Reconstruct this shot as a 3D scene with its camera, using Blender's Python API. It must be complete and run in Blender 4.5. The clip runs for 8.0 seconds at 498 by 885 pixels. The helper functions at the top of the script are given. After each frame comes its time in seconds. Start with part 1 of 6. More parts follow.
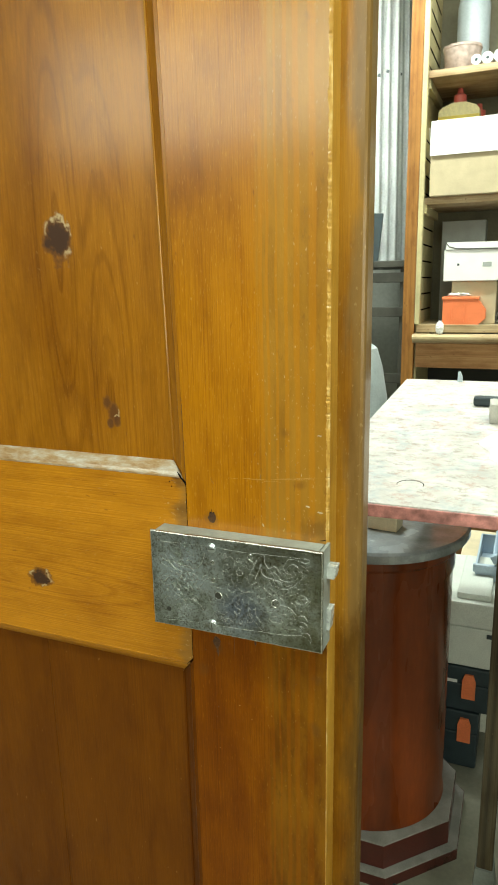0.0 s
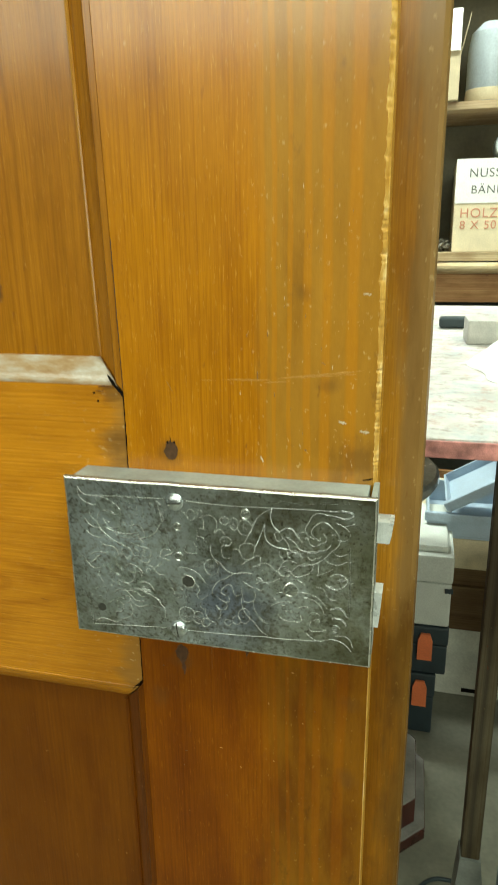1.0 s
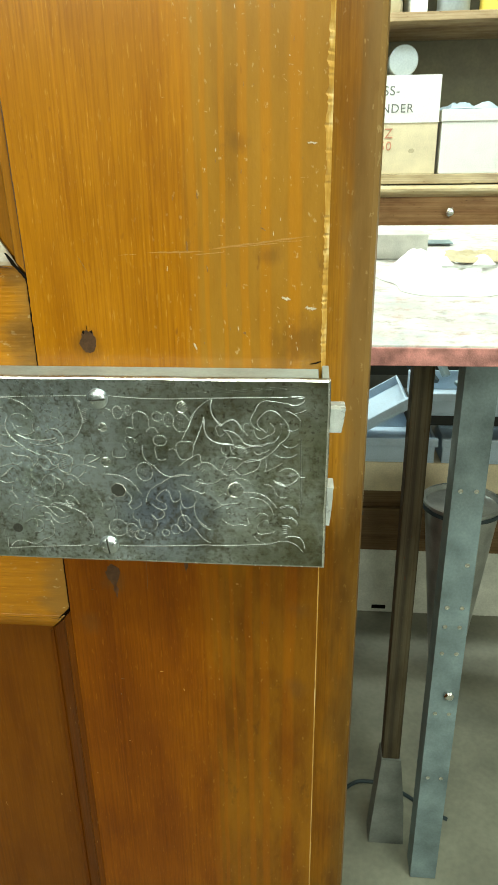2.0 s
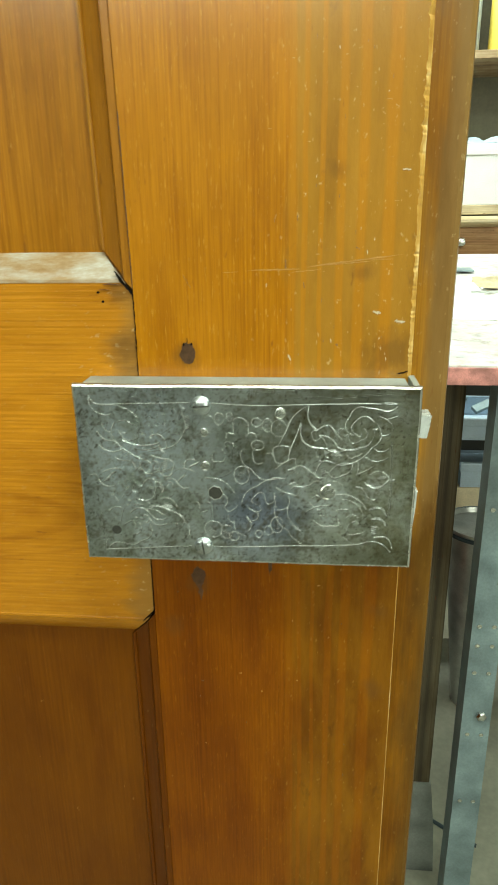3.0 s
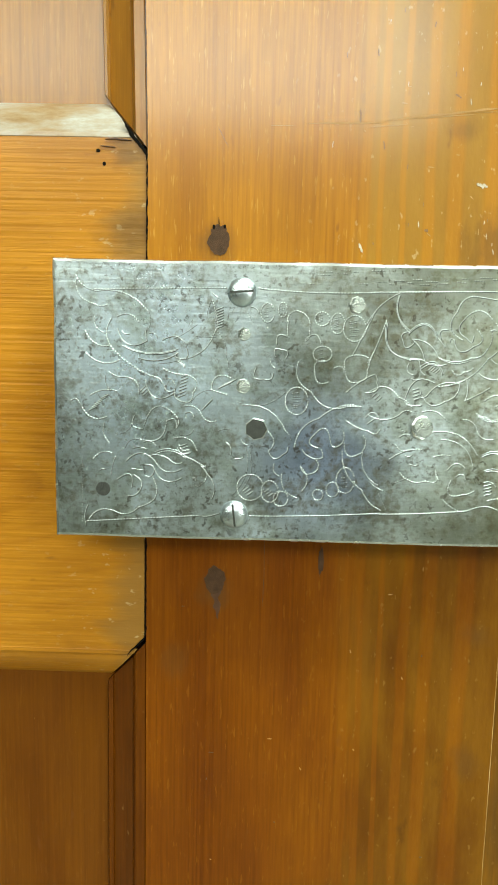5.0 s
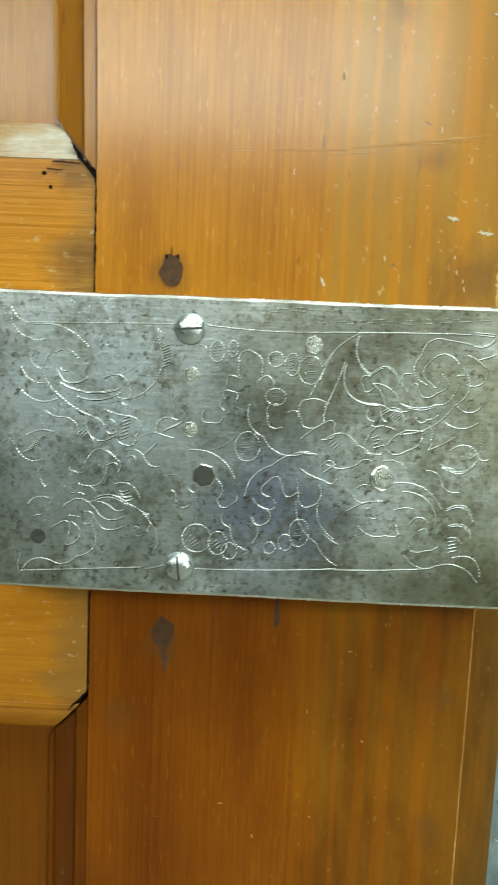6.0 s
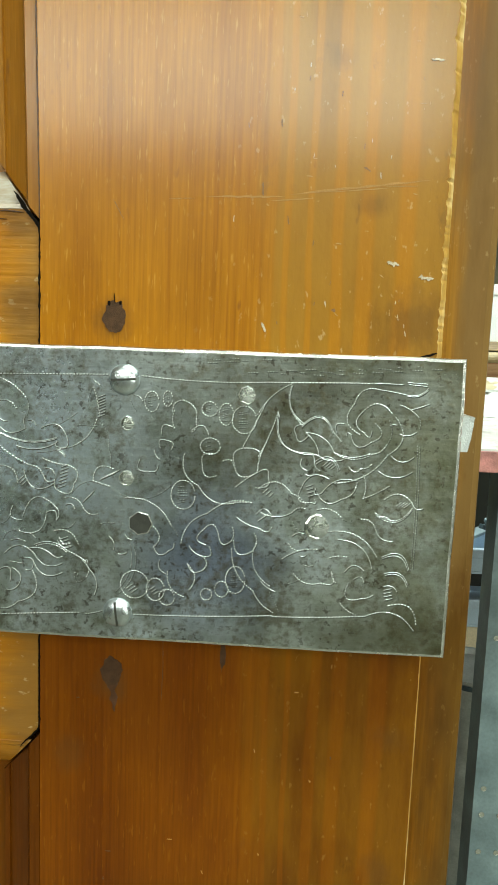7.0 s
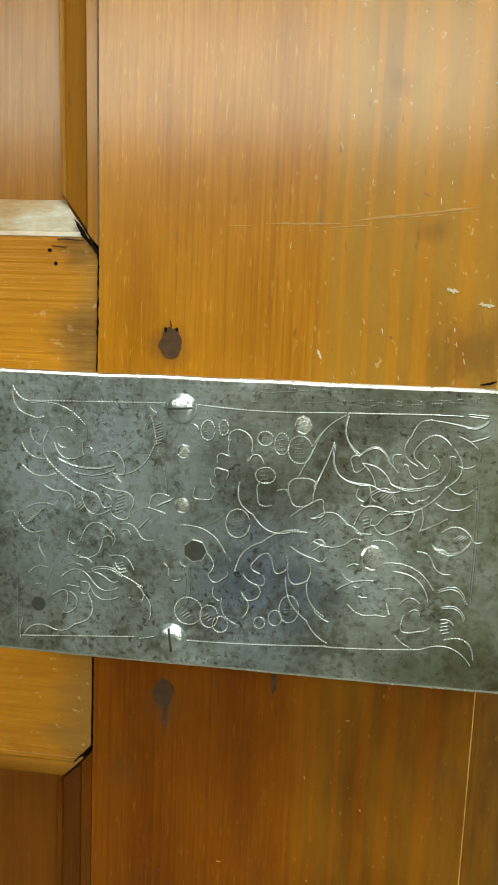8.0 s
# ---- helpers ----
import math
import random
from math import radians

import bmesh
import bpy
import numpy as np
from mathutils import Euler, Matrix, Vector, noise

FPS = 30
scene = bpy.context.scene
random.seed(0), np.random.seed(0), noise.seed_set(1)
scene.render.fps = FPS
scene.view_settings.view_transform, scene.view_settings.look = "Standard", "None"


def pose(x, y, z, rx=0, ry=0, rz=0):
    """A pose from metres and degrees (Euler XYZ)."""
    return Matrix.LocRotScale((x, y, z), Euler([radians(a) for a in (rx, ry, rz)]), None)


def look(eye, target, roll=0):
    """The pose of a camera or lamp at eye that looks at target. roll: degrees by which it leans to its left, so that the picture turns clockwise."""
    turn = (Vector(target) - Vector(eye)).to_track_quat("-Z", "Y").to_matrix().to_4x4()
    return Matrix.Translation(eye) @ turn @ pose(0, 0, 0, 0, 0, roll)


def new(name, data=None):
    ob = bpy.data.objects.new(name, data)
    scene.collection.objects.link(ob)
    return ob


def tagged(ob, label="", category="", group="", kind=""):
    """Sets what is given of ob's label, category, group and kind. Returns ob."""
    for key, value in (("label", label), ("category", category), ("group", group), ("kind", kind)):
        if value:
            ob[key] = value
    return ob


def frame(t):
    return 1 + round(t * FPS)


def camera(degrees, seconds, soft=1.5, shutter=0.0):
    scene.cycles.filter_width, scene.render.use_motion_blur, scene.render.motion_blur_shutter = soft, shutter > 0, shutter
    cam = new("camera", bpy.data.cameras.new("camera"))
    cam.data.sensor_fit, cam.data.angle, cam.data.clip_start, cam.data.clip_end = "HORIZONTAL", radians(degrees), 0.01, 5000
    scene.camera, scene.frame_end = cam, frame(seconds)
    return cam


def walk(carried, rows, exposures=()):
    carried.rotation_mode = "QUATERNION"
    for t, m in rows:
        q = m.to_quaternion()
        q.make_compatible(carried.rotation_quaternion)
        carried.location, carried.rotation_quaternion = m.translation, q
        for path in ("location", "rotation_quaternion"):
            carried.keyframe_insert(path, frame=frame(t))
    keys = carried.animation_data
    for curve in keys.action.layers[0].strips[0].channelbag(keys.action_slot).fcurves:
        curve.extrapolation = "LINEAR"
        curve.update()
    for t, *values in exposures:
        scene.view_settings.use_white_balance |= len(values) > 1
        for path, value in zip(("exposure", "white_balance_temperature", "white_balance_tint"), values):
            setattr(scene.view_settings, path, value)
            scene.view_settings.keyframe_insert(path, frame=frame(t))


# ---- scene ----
cam = camera(40.6, 8.0, 1.35, 0.28)
PATH = [
    (0, (0.1830, -0.5989, 1.2387), (-0.5687, 1.1981, 0.7852), -1.15),
    (0.5, (0.0849, -0.4846, 1.1746), (-0.5176, 1.3586, 0.6850), -2.94),
    (1, (0.0329, -0.3710, 1.1271), (-0.4394, 1.4858, 0.5533), -0.84),
    (1.5, (0.0106, -0.3458, 1.0888), (-0.2863, 1.4926, 0.3592), -0.86),
    (1.7, (0.0099, -0.3416, 1.0847), (-0.1963, 1.4990, 0.3300), -1.81),
    (2.8, (-0.0301, -0.3568, 1.0883), (-0.1732, 1.5275, 0.4334), 0.25),
    (3, (-0.0417, -0.3711, 1.0813), (-0.2201, 1.5097, 0.4251), -0.84),
    (3.5, (-0.0599, -0.3879, 1.0653), (-0.2327, 1.5072, 0.4499), 2.77),
    (4, (-0.0836, -0.3166, 1.0083), (-0.2436, 1.6226, 0.5455), 2.91),
    (4.5, (-0.0892, -0.2803, 0.9625), (-0.1472, 1.7028, 0.7100), 1.77),
    (4.7, (-0.0910, -0.2809, 0.9565), (-0.1503, 1.7011, 0.6954), 1.12),
    (5.8, (-0.0894, -0.2710, 0.9705), (-0.0722, 1.7127, 0.7164), 2.76),
    (6, (-0.0735, -0.2602, 0.9705), (-0.1138, 1.7260, 0.7396), 2.47),
    (6.5, (-0.0557, -0.2618, 0.9864), (-0.1140, 1.7264, 0.7775), 2.53),
    (7, (-0.0439, -0.2586, 0.9899), (-0.1480, 1.7240, 0.7476), 2.17),
    (7.5, (-0.0482, -0.2624, 0.9924), (-0.2059, 1.7152, 0.7390), 2.40),
    (8, (-0.0496, -0.2574, 1.0000), (-0.2741, 1.7144, 0.7516), 2.37),
]
EXPOSURES = [(0, -0.04, 6550, -1), (0.6, 0.02, 6600, -3), (1.1, 0.02, 6480, -4), (1.5, 0.09, 6330, -4), (3.0, 0.19, 6400, -5), (3.6, 0.41, 6220, -5), (4.2, 0.48, 6030, -5), (4.7, 0.52, 5960, -3), (5.8, 0.30, 5950, -2), (6.3, 0.17, 5970, -2), (7.0, 0.09, 6090, -1), (8.0, 0.06, 6290, 0)]
walk(cam, [(t, look(eye, target, roll)) for t, eye, target, roll in PATH], EXPOSURES)

import functools

# ---- light ----
world = bpy.data.worlds.new("world")
scene.world = world
world.use_nodes = True
world.node_tree.nodes["Background"].inputs[0].default_value = (0.5, 0.55, 0.6, 1)
world.node_tree.nodes["Background"].inputs[1].default_value = 0.05
scene.view_settings.exposure = 0.0


def tube_lamp(x, y, z, power, length=1.2, width=0.12, turn=0, colour=(1.0, 0.98, 0.90)):
    """An unseen bare ceiling tube: most of its light goes down, some up to the ceiling."""
    for share, flip in ((1.0, 0), (0.45, 180)):
        lamp = bpy.data.lights.new("tube", "AREA")
        lamp.shape, lamp.size, lamp.size_y, lamp.energy, lamp.color = "RECTANGLE", length, width, power * share, colour
        new("unseen_tube_light", lamp).matrix_world = pose(x, y, z + (0.03 if flip else 0), flip, 0, turn)


TUBE = (0.93, 1.0, 0.88)
tube_lamp(-0.25, 1.62, 2.50, 43, 2.2, 0.16, 0, (0.97, 1.0, 0.95))
# extra unseen tube, added to brighten the corrugated sheets in the corner
tube_lamp(-0.85, 1.85, 2.50, 27, 1.0, 0.16, 90, (0.97, 1.0, 0.97))
tube_lamp(0.42, -0.62, 2.42, 25, 1.3, 0.18, 0, TUBE)
# unseen area lamps, added for the upper sheen and to brighten under the bench
for x, z, wide, high, power in ((-0.95, 2.34, 3.3, 0.62, 64), (2.25, 1.35, 1.2, 1.1, 42)):
    soft_lamp = bpy.data.lights.new("back_fill", "AREA")
    soft_lamp.shape, soft_lamp.size, soft_lamp.size_y, soft_lamp.energy, soft_lamp.color = "RECTANGLE", wide, high, power, (1.0, 0.965, 0.84)
    new("added_back_light", soft_lamp).matrix_world = pose(x, -3.05, z, 90, 0, 0)
# extra unseen tube, added to brighten the bench front and the door lip
tube_lamp(1.35, -0.50, 2.50, 20, 1.4, 0.16, 90, TUBE)


# ---- materials ----
def material(name, rough=0.5, metal=0.0, coat=0.0):
    m = bpy.data.materials.new(name)
    m.use_nodes = True
    b = m.node_tree.nodes["Principled BSDF"]
    b.inputs["Roughness"].default_value = rough
    b.inputs["Metallic"].default_value = metal
    b.inputs["Coat Weight"].default_value = coat
    return m, m.node_tree, b


def node(tree, kind, **values):
    n = tree.nodes.new(kind)
    for key, value in values.items():
        n.inputs[key.replace("_", " ")].default_value = value
    return n


def coords(tree, scale=(1, 1, 1), turn=(0, 0, 0), shift=(0, 0, 0)):
    tc = tree.nodes.new("ShaderNodeTexCoord")
    mp = tree.nodes.new("ShaderNodeMapping")
    mp.inputs["Scale"].default_value = scale
    mp.inputs["Rotation"].default_value = turn
    mp.inputs["Location"].default_value = shift
    tree.links.new(tc.outputs["Object"], mp.inputs["Vector"])
    return mp.outputs["Vector"]


def noise_tex(tree, vector, scale, detail=3.0, rough=0.5, distort=0.0):
    n = node(tree, "ShaderNodeTexNoise", Scale=scale, Detail=detail, Roughness=rough, Distortion=distort)
    tree.links.new(vector, n.inputs["Vector"])
    return n.outputs["Fac"]


def ramp(tree, fac, stops):
    n = tree.nodes.new("ShaderNodeValToRGB")
    e = n.color_ramp.elements
    e[0].position, e[1].position = stops[0][0], stops[-1][0]
    for pos, col in stops[1:-1]:
        e.new(pos)
    for el, (pos, col) in zip(e, stops):
        el.color = (*col, 1)
    tree.links.new(fac, n.inputs["Fac"])
    return n.outputs["Color"]


def grey(v):
    return (v, v, v)


def mix(tree, fac, a, b, mode="MIX"):
    n = tree.nodes.new("ShaderNodeMix")
    n.data_type, n.blend_type = "RGBA", mode
    for socket, value in ((n.inputs[0], fac), (n.inputs[6], a), (n.inputs[7], b)):
        if isinstance(value, (int, float)):
            socket.default_value = value
        elif isinstance(value, tuple):
            socket.default_value = (*value, 1)
        else:
            tree.links.new(value, socket)
    return n.outputs[2]


def bump(tree, b, height, strength=0.3, distance=0.001):
    n = node(tree, "ShaderNodeBump", Strength=strength, Distance=distance)
    tree.links.new(height, n.inputs["Height"])
    tree.links.new(n.outputs["Normal"], b.inputs["Normal"])


def plain(name, colour, rough=0.5, metal=0.0, spread=0.25, scale=12.0, relief=0.15, coat=0.0, streak=(1, 1, 1)):
    m, tree, b = material(name, rough, metal, coat)
    v = coords(tree, streak)
    big = noise_tex(tree, v, scale, 4)
    fine = noise_tex(tree, v, scale * 14, 3)
    lo = tuple(c * (1 - spread) for c in colour)
    hi = tuple(min(1, c * (1 + spread * 0.6)) for c in colour)
    c1 = ramp(tree, big, [(0.3, lo), (0.7, hi)])
    c2 = mix(tree, 0.35, c1, ramp(tree, fine, [(0.3, grey(0.55)), (0.7, grey(1.0))]), "MULTIPLY")
    tree.links.new(c2, b.inputs["Base Color"])
    tree.links.new(ramp(tree, big, [(0.2, grey(max(0.05, rough - 0.12))), (0.8, grey(min(1, rough + 0.12)))]), b.inputs["Roughness"])
    bump(tree, b, fine, relief, 0.001)
    return m


def pine(name, dark, mid, light, axis="Z", shift=(0, 0, 0), rough=0.36, coat=0.55, fine=330.0, broad=70.0, patches=0.6, knots=(), flecks=0.5, dirt_shade=0.7):
    """Varnished pine: growth rings along the axis, bending round the knots (x, z, size), with fibres, stains and dents."""
    m, tree, b = material(name, rough, 0, coat)
    b.inputs["Coat Roughness"].default_value = 0.24
    b.inputs["Specular IOR Level"].default_value = 0.2
    squeeze = {"Z": (1, 1, 0.035), "X": (0.035, 1, 1)}[axis]
    v = coords(tree, squeeze, shift=shift)
    even = coords(tree, shift=shift)
    place = coords(tree)

    def maths(op, x, y, z=None):
        n = tree.nodes.new("ShaderNodeMath")
        n.operation = op
        for socket, value in zip(n.inputs, (x, y, z)):
            if isinstance(value, (int, float)):
                socket.default_value = value
            elif value is not None:
                tree.links.new(value, socket)
        return n.outputs[0]

    sep = tree.nodes.new("ShaderNodeSeparateXYZ")
    tree.links.new(v, sep.inputs[0])
    across = sep.outputs["X" if axis == "Z" else "Z"]
    w = maths("MULTIPLY_ADD", noise_tex(tree, v, 9.0, 3, 0.5), 0.05, across)
    own = tree.nodes.new("ShaderNodeSeparateXYZ")
    tree.links.new(place, own.inputs[0])
    hearts = []
    for kx, kz, size in knots:
        flat = tree.nodes.new("ShaderNodeCombineXYZ")
        tree.links.new(maths("MULTIPLY", maths("SUBTRACT", own.outputs["X"], kx), 1.0 if axis == "Z" else 0.45), flat.inputs[0])
        tree.links.new(maths("MULTIPLY", maths("SUBTRACT", own.outputs["Z"], kz), 0.45 if axis == "Z" else 1.0), flat.inputs[1])
        far = tree.nodes.new("ShaderNodeVectorMath")
        far.operation = "LENGTH"
        tree.links.new(flat.outputs[0], far.inputs[0])
        wobble = maths("MULTIPLY_ADD", noise_tex(tree, place, 70.0, 3, 0.6), size * 0.9, far.outputs["Value"])
        pull = maths("POWER", 2.718, maths("MULTIPLY", wobble, -0.55 / size))
        w = maths("MULTIPLY_ADD", pull, size * 2.4, w)
        hearts.append(ramp(tree, maths("MULTIPLY", wobble, 0.5 / size), [(0.36, grey(1)), (0.52, grey(0.5)), (0.9, grey(0))]))
    ring = node(tree, "ShaderNodeTexNoise", Scale=fine, Detail=2.0, Roughness=0.5)
    wide = node(tree, "ShaderNodeTexNoise", Scale=broad, Detail=1.0, Roughness=0.4)
    for n in (ring, wide):
        n.noise_dimensions = "1D"
        tree.links.new(w, n.inputs["W"])
    tint = ramp(tree, wide.outputs["Fac"], [(0.25, dark), (0.5, mid), (0.75, light)])
    tint = mix(tree, 0.5, tint, ramp(tree, ring.outputs["Fac"], [(0.30, (0.62, 0.52, 0.42)), (0.52, grey(0.97)), (0.72, (1.08, 1.1, 1.1))]), "MULTIPLY")
    fibre = noise_tex(tree, coords(tree, tuple(s * 0.6 if s < 1 else 1 for s in squeeze), shift=shift), 900.0, 2, 0.6)
    tint = mix(tree, 0.4, tint, ramp(tree, fibre, [(0.3, grey(0.6)), (0.65, grey(1.05))]), "MULTIPLY")
    patch = noise_tex(tree, coords(tree, tuple(0.3 if s < 1 else 1 for s in squeeze), shift=shift), 13.0, 5, 0.55)
    tint = mix(tree, patches, tint, ramp(tree, patch, [(0.32, (0.58, 0.47, 0.40)), (0.5, grey(0.95)), (0.68, (1.2, 1.22, 1.2))]), "MULTIPLY")
    grime = noise_tex(tree, coords(tree, tuple(0.25 if s < 1 else 1 for s in squeeze), shift=(2, 6, 4)), 34.0, 5, 0.6)
    tint = mix(tree, dirt_shade, tint, ramp(tree, grime, [(0.36, (0.66, 0.60, 0.52)), (0.5, grey(0.96)), (0.66, (1.10, 1.14, 1.2))]), "MULTIPLY")
    for heart in hearts:
        tint = mix(tree, heart, tint, (0.085, 0.026, 0.010))
    specks = noise_tex(tree, coords(tree, tuple(0.4 if s < 1 else 1 for s in squeeze), shift=shift), 190.0, 2, 0.5)
    tint = mix(tree, ramp(tree, specks, [(0.71, grey(0)), (0.76, grey(0.75))]), tint, (0.08, 0.03, 0.012))
    nick = noise_tex(tree, coords(tree, tuple(0.45 if s < 1 else 1 for s in squeeze), shift=(5, 1, 3)), 230.0, 2, 0.5)
    pale = ramp(tree, nick, [(0.73, grey(0)), (0.77, grey(flecks))])
    tint = mix(tree, pale, tint, (0.62, 0.42, 0.18))
    tree.links.new(tint, b.inputs["Base Color"])
    scuff = noise_tex(tree, even, 38.0, 5, 0.6)
    tree.links.new(ramp(tree, scuff, [(0.3, grey(rough - 0.08)), (0.75, grey(rough + 0.22))]), b.inputs["Roughness"])
    h = mix(tree, 0.35, ring.outputs["Fac"], fibre)
    h = mix(tree, 0.6, h, pale, "SUBTRACT")
    bump(tree, b, h, 0.3, 0.0006)
    return m


def door_wood(name, base, dull, axis="Z", shift=(0, 0, 0), rough=0.34, coat=0.5, lines=0.6, arches=0.0, knots=(), rubbed=None, streaks=(), clouds=0.7, lower=None, scuffs=0.55, relief=0.3, pores=0.08, grimes=(), fibres=0.34):
    """Old varnished pine: fine soft lines along the axis, arched rings round the knots (x, z, size), and beyond x =
    rubbed a zone where use has rubbed the orange varnish down to duller wood, leaving streaks (x, width) of it.
    lower = (height, tint) multiplies the colour by that browner tint, and thins the coat, under that height.
    grimes are greasy dark spots (x, z, radius, weight) left by handling."""
    m, tree, b = material(name, rough, 0, coat)
    b.inputs["Coat Roughness"].default_value = 0.17
    b.inputs["Specular IOR Level"].default_value = 0.1
    place = coords(tree)

    def along(k, move=(0, 0, 0)):
        return coords(tree, (1, 1, k) if axis == "Z" else (k, 1, 1), shift=tuple(a + c for a, c in zip(shift, move)))

    def maths(op, x, y=None, z=None):
        n = tree.nodes.new("ShaderNodeMath")
        n.operation = op
        for socket, value in zip(n.inputs, (x, y, z)):
            if isinstance(value, (int, float)):
                socket.default_value = value
            elif value is not None:
                tree.links.new(value, socket)
        return n.outputs[0]

    own = tree.nodes.new("ShaderNodeSeparateXYZ")
    tree.links.new(place, own.inputs[0])
    across = own.outputs["X" if axis == "Z" else "Z"]
    wave = noise_tex(tree, along(0.10), 14.0, 2, 0.5)
    w = maths("MULTIPLY_ADD", wave, 0.006, across)
    cloud = noise_tex(tree, along(0.45), 9.0, 4, 0.55)
    tint = mix(tree, clouds, base, ramp(tree, cloud, [(0.30, (0.66, 0.58, 0.50)), (0.5, grey(1.0)), (0.70, (1.15, 1.17, 1.25))]), "MULTIPLY")
    small = noise_tex(tree, along(0.22, (2, 6, 4)), 42.0, 5, 0.62)
    tint = mix(tree, 0.55, tint, ramp(tree, small, [(0.32, (0.66, 0.56, 0.44)), (0.5, grey(1.0)), (0.68, (1.17, 1.19, 1.3))]), "MULTIPLY")

    def line(scale, field, detail=1.0):
        n = node(tree, "ShaderNodeTexNoise", Scale=scale, Detail=detail, Roughness=0.5)
        n.noise_dimensions = "1D"
        tree.links.new(field, n.inputs["W"])
        return n.outputs["Fac"]

    ring = line(520.0, w)
    fade = ramp(tree, noise_tex(tree, along(0.3, (9, 1, 2)), 24.0, 3, 0.5), [(0.38, grey(0.10 * lines)), (0.62, grey(0.75 * lines))])
    tint = mix(tree, fade, tint, ramp(tree, ring, [(0.34, (0.64, 0.52, 0.38)), (0.5, grey(0.98)), (0.66, (1.20, 1.23, 1.3))]), "MULTIPLY")
    fibre = noise_tex(tree, along(0.035), 1000.0, 2, 0.6)
    tint = mix(tree, fibres, tint, ramp(tree, fibre, [(0.3, grey(0.55)), (0.65, grey(1.15))]), "MULTIPLY")
    pore = noise_tex(tree, along(0.13, (3, 2, 9)), 820.0, 2, 0.55)
    tint = mix(tree, ramp(tree, pore, [(0.62, grey(0)), (0.70, grey(pores))]), tint, (0.66, 0.36, 0.075))
    tint = mix(tree, ramp(tree, pore, [(0.27, grey(pores)), (0.35, grey(0))]), tint, (0.17, 0.060, 0.008))

    field = None
    for kx, kz, size in knots:
        flat = tree.nodes.new("ShaderNodeCombineXYZ")
        dx, dz = maths("SUBTRACT", own.outputs["X"], kx), maths("SUBTRACT", own.outputs["Z"], kz)
        if axis == "Z":
            dz = maths("MULTIPLY", dz, 0.11)
        else:
            dx = maths("MULTIPLY", dx, 0.16)
        tree.links.new(dx, flat.inputs[0])
        tree.links.new(dz, flat.inputs[1])
        far = tree.nodes.new("ShaderNodeVectorMath")
        far.operation = "LENGTH"
        tree.links.new(flat.outputs[0], far.inputs[0])
        d = maths("SUBTRACT", far.outputs["Value"], size * 0.5)
        field = d if field is None else maths("SMOOTH_MIN", field, d, 0.02)
    if field is not None:
        rings = line(260.0, maths("MULTIPLY_ADD", noise_tex(tree, along(0.25), 30.0, 3, 0.5), 0.008, field))
        near = ramp(tree, field, [(0.0, grey(arches)), (0.03, grey(arches * 0.6)), (0.06, grey(arches * 0.1))])
        tint = mix(tree, near, tint, ramp(tree, rings, [(0.36, (0.50, 0.38, 0.28)), (0.45, (0.84, 0.78, 0.7)), (0.55, grey(1.03))]), "MULTIPLY")
    for kx, kz, size in knots:
        near = tree.nodes.new("ShaderNodeCombineXYZ")
        tree.links.new(maths("MULTIPLY", maths("SUBTRACT", own.outputs["X"], kx), 1.0 if axis == "Z" else 0.7), near.inputs[0])
        tree.links.new(maths("MULTIPLY", maths("SUBTRACT", own.outputs["Z"], kz), 0.7 if axis == "Z" else 1.0), near.inputs[1])
        far = tree.nodes.new("ShaderNodeVectorMath")
        far.operation = "LENGTH"
        tree.links.new(near.outputs[0], far.inputs[0])
        r = maths("DIVIDE", maths("MULTIPLY_ADD", noise_tex(tree, place, 75.0, 4, 0.65), size * 1.5, maths("SUBTRACT", far.outputs["Value"], size * 0.75)), size)
        tint = mix(tree, ramp(tree, r, [(0.9, grey(0.6)), (2.4, grey(0))]), tint, (0.20, 0.075, 0.012))
        tint = mix(tree, ramp(tree, r, [(0.50, grey(1 if size > 0.01 else 0.6)), (1.0, grey(0))]), tint, (0.050, 0.024, 0.014))
        glint = maths("MULTIPLY", ramp(tree, maths("ABSOLUTE", maths("SUBTRACT", r, 0.80)), [(0.0, grey(1)), (0.16, grey(0))]), ramp(tree, noise_tex(tree, place, 55.0, 2, 0.5), [(0.54, grey(0)), (0.60, grey(0.8))]))
        tint = mix(tree, glint, tint, (0.50, 0.38, 0.22))

    if rubbed is not None:
        edge = noise_tex(tree, along(0.16, (3, 1, 7)), 46.0, 4, 0.6)
        pos = maths("MULTIPLY_ADD", edge, 0.05, maths("SUBTRACT", own.outputs["X"], rubbed + 0.025))
        zone = ramp(tree, maths("ADD", pos, 0.5), [(0.496, grey(0)), (0.506, grey(0.95))])
        kept = None
        wob = maths("MULTIPLY_ADD", noise_tex(tree, along(0.25), 26.0, 3, 0.6), 0.008, maths("SUBTRACT", own.outputs["X"], 0.004))
        for sx, sw in streaks:
            one = maths("SUBTRACT", 1.0, maths("DIVIDE", maths("ABSOLUTE", maths("SUBTRACT", wob, sx)), sw))
            kept = one if kept is None else maths("MAXIMUM", kept, one)
        if kept is not None:
            gone = maths("MULTIPLY_ADD", small, -1.1, maths("ADD", kept, 0.68))
            left = ramp(tree, gone, [(0.10, grey(0)), (0.55, grey(0.68))])
            tint = mix(tree, maths("MULTIPLY", left, zone), tint, (0.41, 0.163, 0.006))
            zone = mix(tree, left, zone, grey(0))
        tint = mix(tree, zone, tint, mix(tree, 0.8, dull, ramp(tree, small, [(0.32, (0.70, 0.64, 0.55)), (0.5, grey(0.97)), (0.68, (1.15, 1.16, 1.2))]), "MULTIPLY"))
        wear = ramp(tree, maths("ADD", pos, 0.5), [(0.47, grey(0.12)), (0.52, grey(1))])
